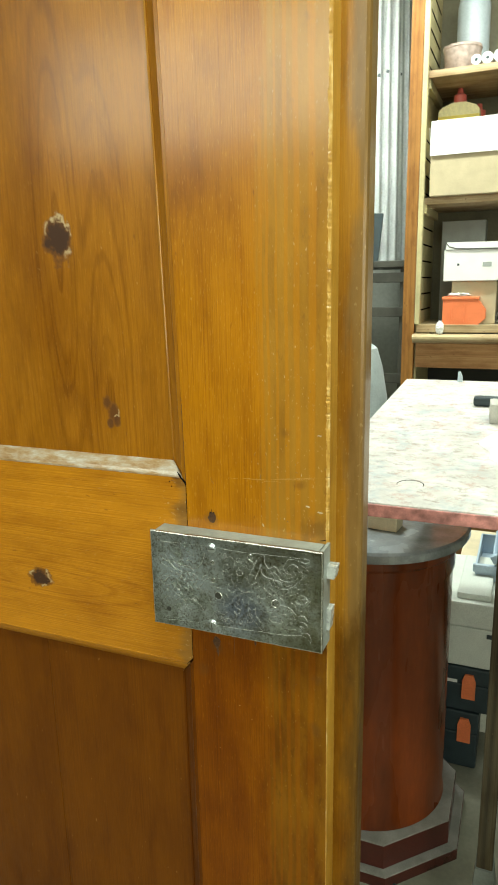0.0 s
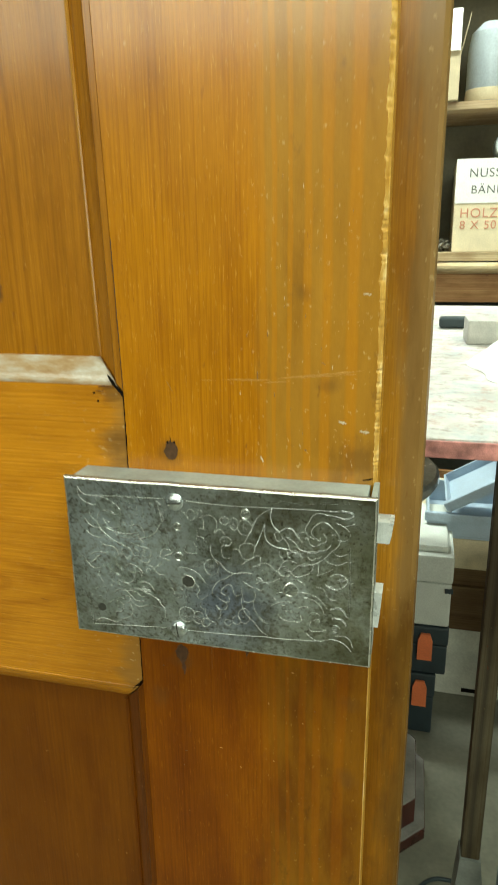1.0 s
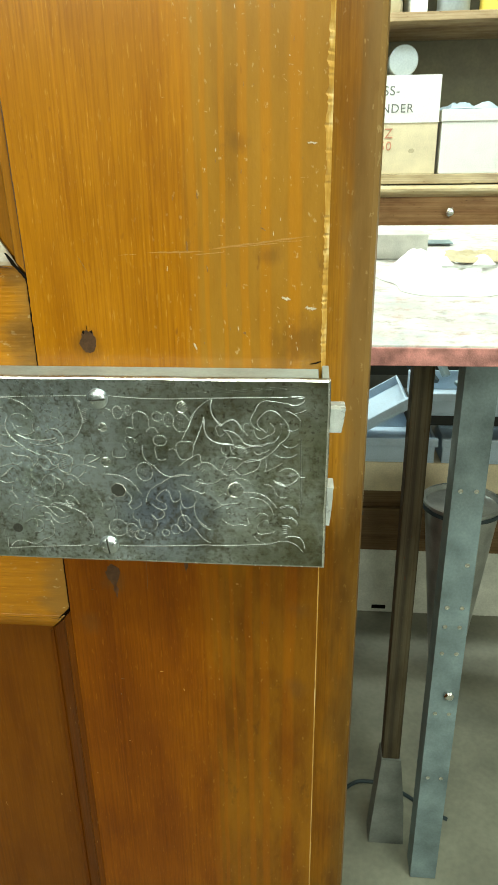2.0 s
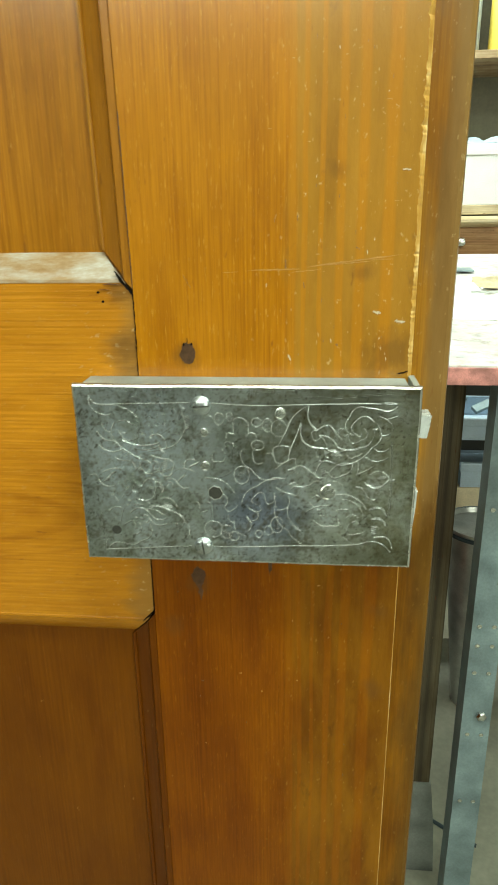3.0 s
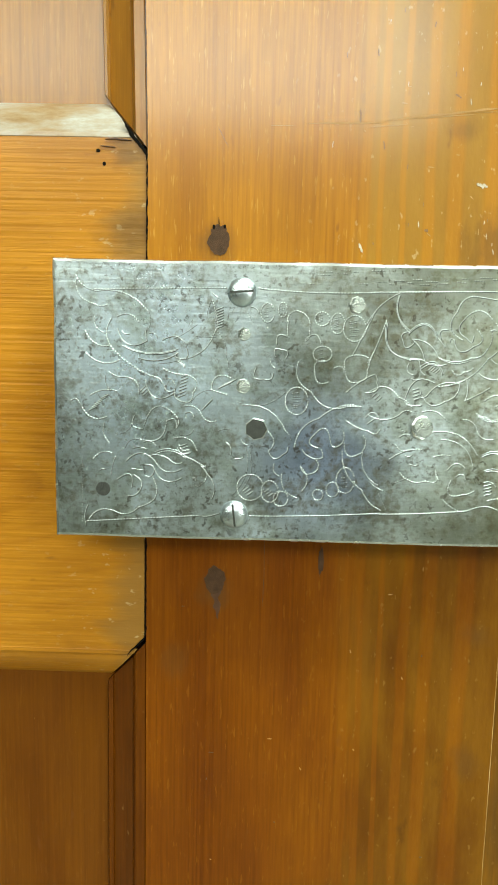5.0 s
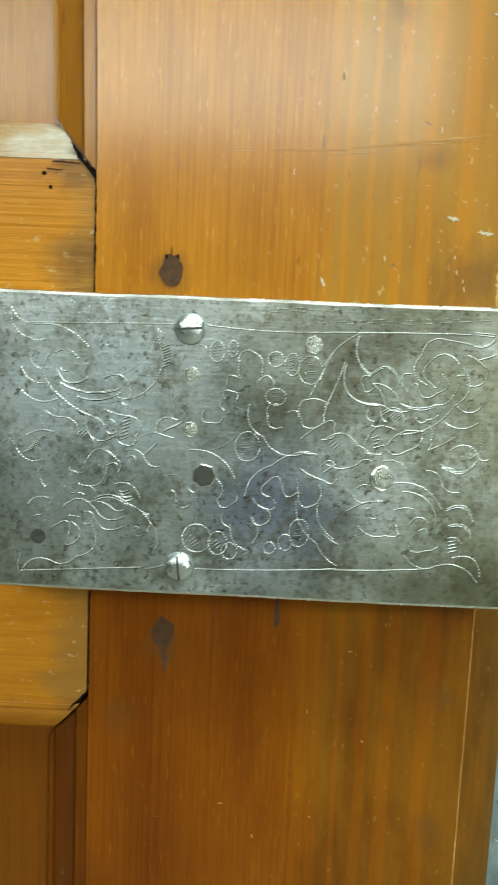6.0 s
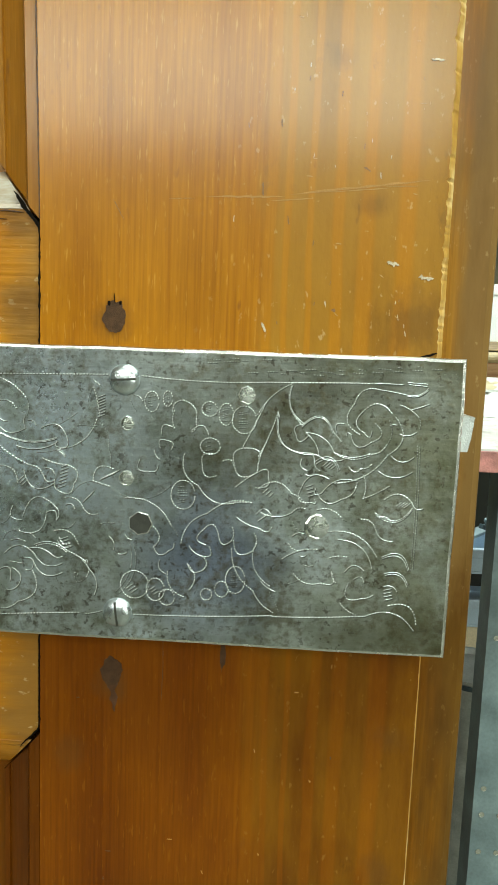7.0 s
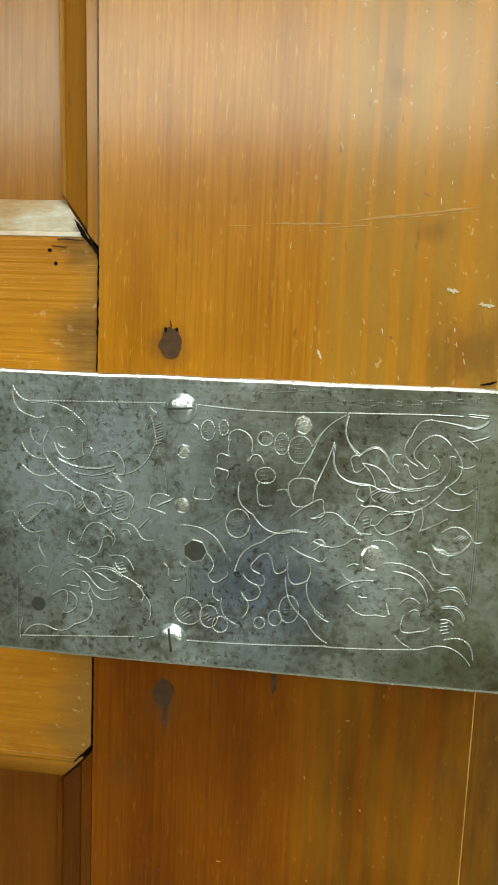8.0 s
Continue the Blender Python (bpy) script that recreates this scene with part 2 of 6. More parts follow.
        scuff = noise_tex(tree, along(0.55, (1, 1, 5)), 330.0, 3, 0.6)
        tint = mix(tree, maths("MULTIPLY", wear, ramp(tree, scuff, [(0.64, grey(0)), (0.69, grey(scuffs))])), tint, (0.62, 0.46, 0.24))
        ripple = noise_tex(tree, along(0.5 if axis == "Z" else 0.16, (2, 3, 8)), 230.0 if axis == "Z" else 330.0, 3, 0.55)
        smudge = noise_tex(tree, along(0.45, (6, 1, 1)), 60.0, 6, 0.72)
        tint = mix(tree, maths("MULTIPLY", wear, ramp(tree, smudge, [(0.60, grey(0)), (0.70, grey(0.55))])), tint, (0.14, 0.068, 0.018))

    smear = noise_tex(tree, along(0.5, (1, 8, 2)), 90.0, 5, 0.65)
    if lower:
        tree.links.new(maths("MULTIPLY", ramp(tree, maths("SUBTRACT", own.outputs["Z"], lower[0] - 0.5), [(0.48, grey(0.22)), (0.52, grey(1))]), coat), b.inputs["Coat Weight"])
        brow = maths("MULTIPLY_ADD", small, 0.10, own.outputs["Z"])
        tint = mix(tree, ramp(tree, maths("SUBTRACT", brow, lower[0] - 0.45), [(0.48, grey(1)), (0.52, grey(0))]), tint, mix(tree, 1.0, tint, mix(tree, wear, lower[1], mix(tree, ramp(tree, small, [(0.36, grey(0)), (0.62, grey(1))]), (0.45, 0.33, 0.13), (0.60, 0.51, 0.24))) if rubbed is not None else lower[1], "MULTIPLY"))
    for gx, gz, gr, weight in grimes:
        spot = tree.nodes.new("ShaderNodeVectorMath")
        spot.operation = "DISTANCE"
        spot.inputs[1].default_value = (gx, 0, gz)
        tree.links.new(place, spot.inputs[0])
        reach = maths("MULTIPLY_ADD", smear, gr * 2.2, maths("SUBTRACT", spot.outputs["Value"], gr * 1.1))
        tint = mix(tree, ramp(tree, maths("DIVIDE", reach, gr), [(0.25, grey(weight)), (1.0, grey(0))]), tint, (0.105, 0.048, 0.012))
    dark = noise_tex(tree, along(0.28), 210.0, 2, 0.5)
    tint = mix(tree, ramp(tree, dark, [(0.70, grey(0)), (0.77, grey(0.5))]), tint, (0.13, 0.045, 0.010))
    nick = noise_tex(tree, along(0.45, (5, 1, 3)), 260.0, 2, 0.5)
    pale = ramp(tree, nick, [(0.745, grey(0)), (0.80, grey(0.28))])
    tint = mix(tree, pale, tint, (0.62, 0.40, 0.15))
    tree.links.new(tint, b.inputs["Base Color"])
    gloss = noise_tex(tree, along(0.6), 38.0, 5, 0.6)
    tree.links.new(ramp(tree, gloss, [(0.3, grey(rough - 0.06)), (0.75, grey(rough + 0.20))]), b.inputs["Roughness"])
    h = mix(tree, 0.4, ring, fibre)
    h = mix(tree, 0.6, h, pale, "SUBTRACT")
    h = mix(tree, 0.25, h, gloss)
    if rubbed is not None:
        h = mix(tree, maths("MULTIPLY", wear, 0.75), h, ripple)
    bump(tree, b, h, relief, 0.0008 if axis == "Z" else 0.0016)
    return m


def lock_steel(name):
    """Old bare steel: cloudy grey, brown rust freckles, a bluish heat stain and fine rubbing marks."""
    m, tree, b = material(name, 0.4, 0.95)
    v = coords(tree)
    cloud = noise_tex(tree, v, 17.0, 6, 0.65)
    rust = noise_tex(tree, v, 260.0, 6, 0.72)
    fleck = noise_tex(tree, coords(tree, shift=(3, 2, 1)), 480.0, 3, 0.6)
    rub = noise_tex(tree, coords(tree, (0.06, 1, 1)), 900.0, 2, 0.5)
    tint = ramp(tree, cloud, [(0.32, (0.19, 0.188, 0.14)), (0.5, (0.36, 0.38, 0.335)), (0.64, (0.62, 0.67, 0.67))])
    tint = mix(tree, 0.3, tint, ramp(tree, rub, [(0.35, grey(0.7)), (0.7, grey(1.1))]), "MULTIPLY")
    near = tree.nodes.new("ShaderNodeVectorMath")
    near.operation = "DISTANCE"
    near.inputs[1].default_value = (-0.068, -0.0265, 0.917)
    tree.links.new(v, near.inputs[0])
    spread = tree.nodes.new("ShaderNodeMath")
    spread.operation = "MULTIPLY_ADD"
    tree.links.new(cloud, spread.inputs[0])
    spread.inputs[1].default_value = 0.05
    tree.links.new(near.outputs["Value"], spread.inputs[2])
    tint = mix(tree, ramp(tree, spread.outputs[0], [(0.036, grey(0.72)), (0.062, grey(0))]), tint, (0.22, 0.265, 0.40))
    # brighter, bluer patch towards the plate's left end
    rubbed = tree.nodes.new("ShaderNodeVectorMath")
    rubbed.operation = "DISTANCE"
    rubbed.inputs[1].default_value = (-0.135, -0.0265, 0.950)
    tree.links.new(v, rubbed.inputs[0])
    reach = tree.nodes.new("ShaderNodeMath")
    reach.operation = "MULTIPLY_ADD"
    tree.links.new(cloud, reach.inputs[0])
    reach.inputs[1].default_value = 0.06
    tree.links.new(rubbed.outputs["Value"], reach.inputs[2])
    tint = mix(tree, ramp(tree, reach.outputs[0], [(0.035, grey(0.85)), (0.095, grey(0))]), tint, (0.74, 0.82, 0.86))
    # darker and more olive towards the plate's right end
    east = node(tree, "ShaderNodeMapRange", From_Min=-0.075, From_Max=0.0)
    flat = tree.nodes.new("ShaderNodeSeparateXYZ")
    tree.links.new(v, flat.inputs[0])
    tree.links.new(flat.outputs["X"], east.inputs["Value"])
    olive = mix(tree, 1.0, east.outputs["Result"], ramp(tree, noise_tex(tree, coords(tree, shift=(6, 0, 2)), 32.0, 5, 0.6), [(0.36, grey(0.35)), (0.6, grey(1.0))]), "MULTIPLY")
    tint = mix(tree, olive, tint, mix(tree, 1.0, tint, (0.60, 0.57, 0.42), "MULTIPLY"))
    worn = mix(tree, 0.36, rust, noise_tex(tree, coords(tree, shift=(1, 4, 2)), 45.0, 4, 0.6))
    brown = ramp(tree, worn, [(0.485, grey(0)), (0.600, grey(0.68))])
    tint = mix(tree, brown, tint, (0.13, 0.11, 0.055))
    mott = noise_tex(tree, coords(tree, shift=(9, 5, 3)), 62.0, 6, 0.68)
    tint = mix(tree, ramp(tree, mott, [(0.49, grey(0)), (0.62, grey(0.55))]), tint, mix(tree, 1.0, tint, (0.52, 0.52, 0.38), "MULTIPLY"))
    dots = mix(tree, 1.0, ramp(tree, fleck, [(0.585, grey(0)), (0.63, grey(0.7))]), ramp(tree, noise_tex(tree, coords(tree, shift=(7, 2, 5)), 60.0, 4, 0.6), [(0.42, grey(0.1)), (0.58, grey(1))]), "MULTIPLY")
    tint = mix(tree, dots, tint, (0.07, 0.055, 0.035))
    tint = mix(tree, 1.0, tint, (1.06, 1.08, 1.17), "MULTIPLY")
    tree.links.new(tint, b.inputs["Base Color"])
    tree.links.new(ramp(tree, mix(tree, 0.5, rust, cloud), [(0.35, grey(0.26)), (0.65, grey(0.44))]), b.inputs["Roughness"])
    bump(tree, b, mix(tree, 0.22, rust, rub), 0.3, 0.0006)
    return m


STILE = door_wood("stile_pine", (0.345, 0.132, 0.0025), (0.300, 0.143, 0.015), "Z", (0.3, 0, 0.2), coat=0.62, lines=0.44, relief=0.5, clouds=1.0, scuffs=0.34, pores=0.26, rubbed=-0.052,
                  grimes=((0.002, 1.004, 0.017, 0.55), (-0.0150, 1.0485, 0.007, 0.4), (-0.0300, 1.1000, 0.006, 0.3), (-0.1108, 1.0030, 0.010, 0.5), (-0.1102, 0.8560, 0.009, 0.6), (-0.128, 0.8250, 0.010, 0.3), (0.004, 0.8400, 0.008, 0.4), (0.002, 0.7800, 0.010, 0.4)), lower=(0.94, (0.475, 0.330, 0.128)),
                  streaks=((-0.0525, 0.0025), (-0.046, 0.0018), (-0.0375, 0.0015), (-0.0275, 0.0026), (-0.0175, 0.0034), (-0.0030, 0.0042)))
PANEL = door_wood("panel_pine", (0.27, 0.105, 0.005), (0.30, 0.15, 0.02), "Z", (1.7, 0, 3.1), coat=0.5, lines=0.35, arches=0.45,
                  knots=((-0.287, 1.290, 0.019), (-0.231, 1.107, 0.0085), (-0.2385, 1.117, 0.0060), (-0.2265, 1.098, 0.005), (-0.236, 1.095, 0.0045)))
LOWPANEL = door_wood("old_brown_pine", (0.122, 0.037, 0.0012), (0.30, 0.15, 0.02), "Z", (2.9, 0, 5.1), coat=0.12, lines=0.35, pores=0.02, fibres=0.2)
RAIL = door_wood("rail_pine", (0.41, 0.167, 0.0085), (0.29, 0.140, 0.025), "X", (4.1, 0, 2.3), coat=0.4, clouds=0.9, lines=0.14, relief=0.4, arches=0.35, pores=0.12, fibres=0.15,
                 grimes=((-0.1450, 1.0060, 0.016, 0.55), (-0.1500, 1.0380, 0.007, 0.5)),
                 knots=((-0.3437, 0.900, 0.013),), rubbed=-0.152)
LIP = door_wood("lip_pine", (0.31, 0.143, 0.012), (0.18, 0.102, 0.030), "Z", (7.3, 0, 1.2), rubbed=0.026, lower=(0.90, (0.60, 0.56, 0.45)), clouds=1.0, lines=0.4, coat=0.3, scuffs=0.2)
MOULD = door_wood("moulding_pine", (0.27, 0.106, 0.007), (0.3, 0.15, 0.03), "Z", (0.9, 0, 0.4), coat=0.4, lower=(0.94, (0.42, 0.295, 0.11)))
REBATE = door_wood("rebate_pine", (0.48, 0.25, 0.035), (0.5, 0.3, 0.08), "Z", (5.9, 0, 0.4), coat=0.4)


def rubbed_sheen_wood(name):
    """A moulding rubbed bare and greyish along its crown, with some varnish left in streaks; its pale sheen is put into
    the colour.
    """
    m, tree, b = material(name, 0.34, 0, 0.6)
    b.inputs["Coat Roughness"].default_value = 0.18
    v = coords(tree, (0.35, 1, 1))
    tint = ramp(tree, noise_tex(tree, v, 120.0, 5, 0.65), [(0.30, (0.22, 0.115, 0.032)), (0.45, (0.30, 0.20, 0.105)), (0.58, (0.36, 0.30, 0.23)), (0.70, (0.46, 0.43, 0.39))])
    tree.links.new(tint, b.inputs["Base Color"])
    bump(tree, b, noise_tex(tree, v, 300.0, 3), 0.3, 0.001)
    return m


RUBBED_SHEEN = rubbed_sheen_wood("rubbed_sheen_wood")
def worn_wood(name):
    """A rubbed arris: bare pale wood where it is chipped, varnish where it is not."""
    m, tree, b = material(name, 0.4, 0, 0.3)
    v = coords(tree, (1, 1, 0.35))
    tint = ramp(tree, noise_tex(tree, v, 95.0, 5, 0.7), [(0.38, (0.36, 0.17, 0.018)), (0.52, (0.50, 0.28, 0.055)), (0.65, (0.70, 0.51, 0.23))])
    tree.links.new(tint, b.inputs["Base Color"])
    bump(tree, b, noise_tex(tree, v, 500.0, 3), 0.4, 0.001)
    return m


WORN = worn_wood("worn_wood")
# gouged wood, lightened so that the glint of the dents is in its colour
GOUGE = plain("gouge_glint", (0.58, 0.47, 0.32), 0.3, 0, 0.3, 200, 0.4, 0.5)
SCRATCH = plain("pale_scratch", (0.44, 0.24, 0.060), 0.4, 0, 0.3, 200, 0.3)
# paler than the moulding: the bead's highlight is put into this colour
BEAD = door_wood("bead_highlight_pine", (0.32, 0.140, 0.012), (0.4, 0.2, 0.05), "Z", (2.2, 0, 0.9), coat=0.4)
BAND = plain("rubbed_band", (0.39, 0.190, 0.030), 0.4, 0, 0.2, 120, 0.3)
STAIN = plain("dark_stain", (0.085, 0.032, 0.010), 0.4, 0, 0.4, 200, 0.2)
SMUDGE = plain("dark_smudge", (0.20, 0.090, 0.020), 0.45, 0, 0.4, 200, 0.3)
CASESTEEL = plain("case_steel", (0.38, 0.41, 0.39), 0.45, 0.3, 0.3, 30, 0.15)
STEEL = lock_steel("lock_steel")
TONGUE = plain("tongue_steel", (0.66, 0.68, 0.67), 0.3, 0.35, 0.25, 120, 0.2)
SCREW = plain("screw_steel", (0.70, 0.75, 0.79), 0.30, 1.0, 0.2, 140, 0.15)
RIVET = plain("rivet_steel", (0.38, 0.40, 0.37), 0.28, 0.9, 0.35, 260, 0.3)
BRIGHT = plain("bright_steel", (0.78, 0.78, 0.75), 0.25, 1.0, 0.15, 80, 0.1)
HOLE = plain("dark_gap", (0.01, 0.008, 0.006), 0.8, 0, 0.2)
HOLE.node_tree.nodes["Principled BSDF"].inputs["Specular IOR Level"].default_value = 0.0
DENT_SHADE = plain("dark_dent_shade", (0.035, 0.035, 0.028), 0.5, 0.0, 0.4, 300, 0.3)
PUTTY = plain("filled_hole", (0.085, 0.044, 0.022), 0.55, 0, 0.35, 300, 0.5)
PUTTY.node_tree.nodes["Principled BSDF"].inputs["Specular IOR Level"].default_value = 0.12
WALL = plain("wall_paint", (0.24, 0.25, 0.22), 0.85, 0, 0.1, 4)
FLOOR = plain("floor_concrete", (0.24, 0.237, 0.185), 0.6, 0, 0.35, 6, 0.3)
CEIL = plain("ceiling_paint", (0.75, 0.75, 0.72), 0.9, 0, 0.06, 4)
def spattered(name):
    """White-painted board, rubbed and scribbled, with grey, bluish and reddish smears."""
    m, tree, b = material(name, 0.6)
    v = coords(tree)
    tint = ramp(tree, noise_tex(tree, v, 9.0, 6, 0.65), [(0.35, (0.38, 0.36, 0.34)), (0.50, (0.50, 0.48, 0.45)), (0.62, (0.60, 0.585, 0.56))])
    rubs = noise_tex(tree, coords(tree, (0.7, 1, 1)), 48.0, 6, 0.72)
    tint = mix(tree, ramp(tree, rubs, [(0.52, grey(0)), (0.64, grey(0.72))]), tint, (0.21, 0.165, 0.14))
    smear = noise_tex(tree, coords(tree, shift=(4, 1, 0)), 14.0, 5, 0.7)
    tint = mix(tree, ramp(tree, smear, [(0.52, grey(0)), (0.64, grey(0.6))]), tint, (0.30, 0.35, 0.39))
    red = noise_tex(tree, coords(tree, shift=(8, 3, 0)), 30.0, 6, 0.75)
    tint = mix(tree, ramp(tree, red, [(0.53, grey(0)), (0.64, grey(0.55))]), tint, (0.36, 0.20, 0.16))
    tree.links.new(tint, b.inputs["Base Color"])
    bump(tree, b, rubs, 0.3, 0.001)
    return m


BOARD = spattered("painted_board")
PINKEDGE = plain("pink_edge", (0.50, 0.22, 0.20), 0.7, 0, 0.7, 45, 0.5)
MAHOGANY = plain("mahogany", (0.168, 0.035, 0.0065), 0.26, 0, 0.75, 9, 0.05, 0.3, (1, 1, 0.2))
MAHOGANY.node_tree.nodes["Principled BSDF"].inputs["Specular IOR Level"].default_value = 0.2
MAROON = plain("dark_maroon", (0.080, 0.017, 0.011), 0.3, 0, 0.4, 9, 0.05, 0.2)
DUSTY = plain("dusty_ledge", (0.27, 0.26, 0.24), 0.7, 0, 0.3, 20)
MARBLE = plain("grey_marble", (0.32, 0.35, 0.37), 0.22, 0, 0.5, 14, 0.05, 0.2)
CUT = plain("fresh_cut", (0.80, 0.83, 0.83), 0.38, 0.68, 0.2, 80, 0.0)
CABWOOD = pine("cabinet_wood", (0.30, 0.15, 0.06), (0.34, 0.18, 0.075), (0.38, 0.21, 0.09), "X", (0.4, 0, 5.0), rough=0.45, coat=0.1, flecks=0.1)
POSTWOOD = pine("post_wood", (0.27, 0.122, 0.030), (0.31, 0.142, 0.036), (0.35, 0.165, 0.045), "Z", (2.4, 0, 5.0), rough=0.45, coat=0.1, flecks=0.1)
OLIVE = plain("olive_paint", (0.52, 0.45, 0.24), 0.6, 0, 0.15, 8)
WHITECARD = plain("white_card", (0.82, 0.82, 0.80), 0.7, 0, 0.06, 20)
CARD = plain("cardboard", (0.50, 0.42, 0.27), 0.8, 0, 0.12, 20)
PALEWOOD = plain("pale_box_wood", (0.72, 0.62, 0.42), 0.65, 0, 0.12, 20)
ORANGE = plain("orange_plastic", (0.86, 0.225, 0.085), 0.4, 0, 0.1, 20)
GREYCASE = plain("grey_plastic", (0.70, 0.74, 0.68), 0.45, 0, 0.08, 20)
DARKCASE = plain("dark_plastic", (0.030, 0.048, 0.056), 0.45, 0, 0.2, 30)
BLUEBIN = plain("blue_plastic", (0.46, 0.57, 0.68), 0.4, 0, 0.1, 20)
PALEBLUE = plain("pale_blue_plastic", (0.60, 0.72, 0.82), 0.4, 0, 0.1)
SHOE = plain("shoe_steel", (0.19, 0.205, 0.19), 0.45, 0.2, 0.4, 18, 0.3)
LEGSTEEL = plain("leg_steel", (0.23, 0.30, 0.32), 0.45, 0.3, 0.4, 18, 0.3)
SHEET = plain("zinc_sheet", (0.90, 0.93, 0.95), 0.5, 0.0, 0.12, 10)
BAG = plain("grey_bag", (0.42, 0.47, 0.48), 0.6, 0, 0.2, 14, 0.5)
REDCAP = plain("red_plastic", (0.72, 0.16, 0.13), 0.4, 0, 0.1)
YELLOW = plain("yellow_plastic", (0.94, 0.76, 0.15), 0.4, 0, 0.1)
PALEYELLOW = plain("pale_yellow_plastic", (0.95, 0.86, 0.46), 0.35, 0, 0.1)
CLEAR = plain("milky_plastic", (0.37, 0.42, 0.45), 0.35, 0, 0.12)
TIN = plain("tinned_steel", (0.55, 0.57, 0.55), 0.35, 0.8, 0.3, 20)

LEGWOOD = pine("leg_wood", (0.055, 0.045, 0.028), (0.085, 0.07, 0.042), (0.12, 0.10, 0.06), "Z", (3.3, 0, 0.7), rough=0.6, coat=0.0, flecks=0.1)
LIT_FLOOR = plain("lit_floor_pale", (0.68, 0.69, 0.60), 0.6, 0, 0.2, 14, 0.2)
BLACK = plain("shade_black", (0.022, 0.024, 0.018), 0.7, 0, 0.4, 20, 0.3)
RACKWOOD = plain("rack_wood", (0.060, 0.060, 0.048), 0.6, 0, 0.4, 20, 0.3)
CHESTWOOD = pine("chest_wood", (0.15, 0.095, 0.045), (0.17, 0.108, 0.05), (0.19, 0.122, 0.056), "X", (3.3, 0, 0.7), rough=0.55, coat=0.0, flecks=0.1)
SHELFWOOD = pine("shelf_wood", (0.38, 0.27, 0.15), (0.42, 0.31, 0.18), (0.48, 0.36, 0.22), "X", (6.3, 0, 1.7), rough=0.5, coat=0.05, flecks=0.1)
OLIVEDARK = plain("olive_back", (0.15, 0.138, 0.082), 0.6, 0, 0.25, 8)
PALESHELF = pine("pale_lit_shelf_wood", (0.46, 0.36, 0.20), (0.56, 0.45, 0.27), (0.64, 0.53, 0.34), "X", (6.3, 0, 4.7), rough=0.35, coat=0.5, flecks=0.1)
SHELFGREY = plain("grey_card", (0.36, 0.38, 0.36), 0.7, 0, 0.12, 20)
STONE = plain("stone", (0.48, 0.47, 0.43), 0.8, 0, 0.2, 40, 0.4)
PAPER = plain("paper", (0.85, 0.85, 0.84), 0.8, 0, 0.05, 30)
FOIL = plain("foil", (0.16, 0.15, 0.12), 0.3, 0.4, 0.3, 30)
INK = plain("worn_ink", (0.16, 0.16, 0.15), 0.7, 0, 0.4, 200)
REDINK = plain("red_ink", (0.60, 0.27, 0.17), 0.7, 0, 0.2, 60)
PINKTUB = plain("pink_tub", (0.42, 0.33, 0.29), 0.4, 0, 0.3, 60)


# ---- mesh helpers ----
def box_bm(x0, x1, y0, y1, z0, z1, bevel=0.0, seg=2):
    bm = bmesh.new()
    bmesh.ops.create_cube(bm, size=1)
    for v in bm.verts:
        v.co = Vector((x0 if v.co.x < 0 else x1, y0 if v.co.y < 0 else y1, z0 if v.co.z < 0 else z1))
    if bevel:
        bmesh.ops.bevel(bm, geom=bm.edges[:], offset=bevel, segments=seg, affect="EDGES", profile=0.6)
    return bm


def prism_bm(outline, z0, z1, axis="Z"):
    """A closed outline pushed along an axis: for Y the outline is (x, z), for X it is (y, z)."""
    bm = bmesh.new()

    def at(a, b, h):
        return {"Z": (a, b, h), "Y": (a, h, b), "X": (h, a, b)}[axis]

    low = [bm.verts.new(at(a, b, z0)) for a, b in outline]
    top = [bm.verts.new(at(a, b, z1)) for a, b in outline]
    bm.faces.new(low), bm.faces.new(top)
    for i in range(len(outline)):
        j = (i + 1) % len(outline)
        bm.faces.new((low[i], low[j], top[j], top[i]))
    bmesh.ops.recalc_face_normals(bm, faces=bm.faces[:])
    return bm


def lathe_bm(profile, n=48, cx=0, cy=0, cz=0, caps=True):
    """A turned form from (radius, height) pairs."""
    bm = bmesh.new()
    rings = []
    for r, h in profile:
        rings.append([bm.verts.new((cx + r * math.cos(2 * math.pi * k / n), cy + r * math.sin(2 * math.pi * k / n), cz + h)) for k in range(n)])
    for a, b in zip(rings, rings[1:]):
        for k in range(n):
            bm.faces.new((a[k], a[(k + 1) % n], b[(k + 1) % n], b[k]))
    if caps:
        bm.faces.new(rings[0]), bm.faces.new(rings[-1])
    bmesh.ops.recalc_face_normals(bm, faces=bm.faces[:])
    return bm


def part(name, bm, mat, parent=None, label="", smooth=False):
    me = bpy.data.meshes.new(name)
    bm.to_mesh(me)
    bm.free()
    me.materials.append(mat)
    if smooth:
        me.polygons.foreach_set("use_smooth", [True] * len(me.polygons))
        me.set_sharp_from_angle(angle=radians(35))
    ob = new(name, me)
    if parent:
        ob.parent = parent
    if label:
        tagged(ob, label)
    return ob


def thing(name, label, category, group="", m=None):
    ob = tagged(new(name), label, category, group)
    if m is not None:
        ob.matrix_basis = m
    return ob


def structure(name, bm, mat, label="", category=""):
    return tagged(part(name, bm, mat), label, category, kind="structure")


# ---- the room ----
GROUND = -0.12
structure("floor", box_bm(-3.2, 3.2, -3.2, 4.2, GROUND - 0.1, GROUND), FLOOR, "worn greyish concrete workshop floor", "floor")
structure("ceiling", box_bm(-3.2, 3.2, -3.2, 4.2, 2.72, 2.82), CEIL, "plain white painted ceiling", "ceiling")
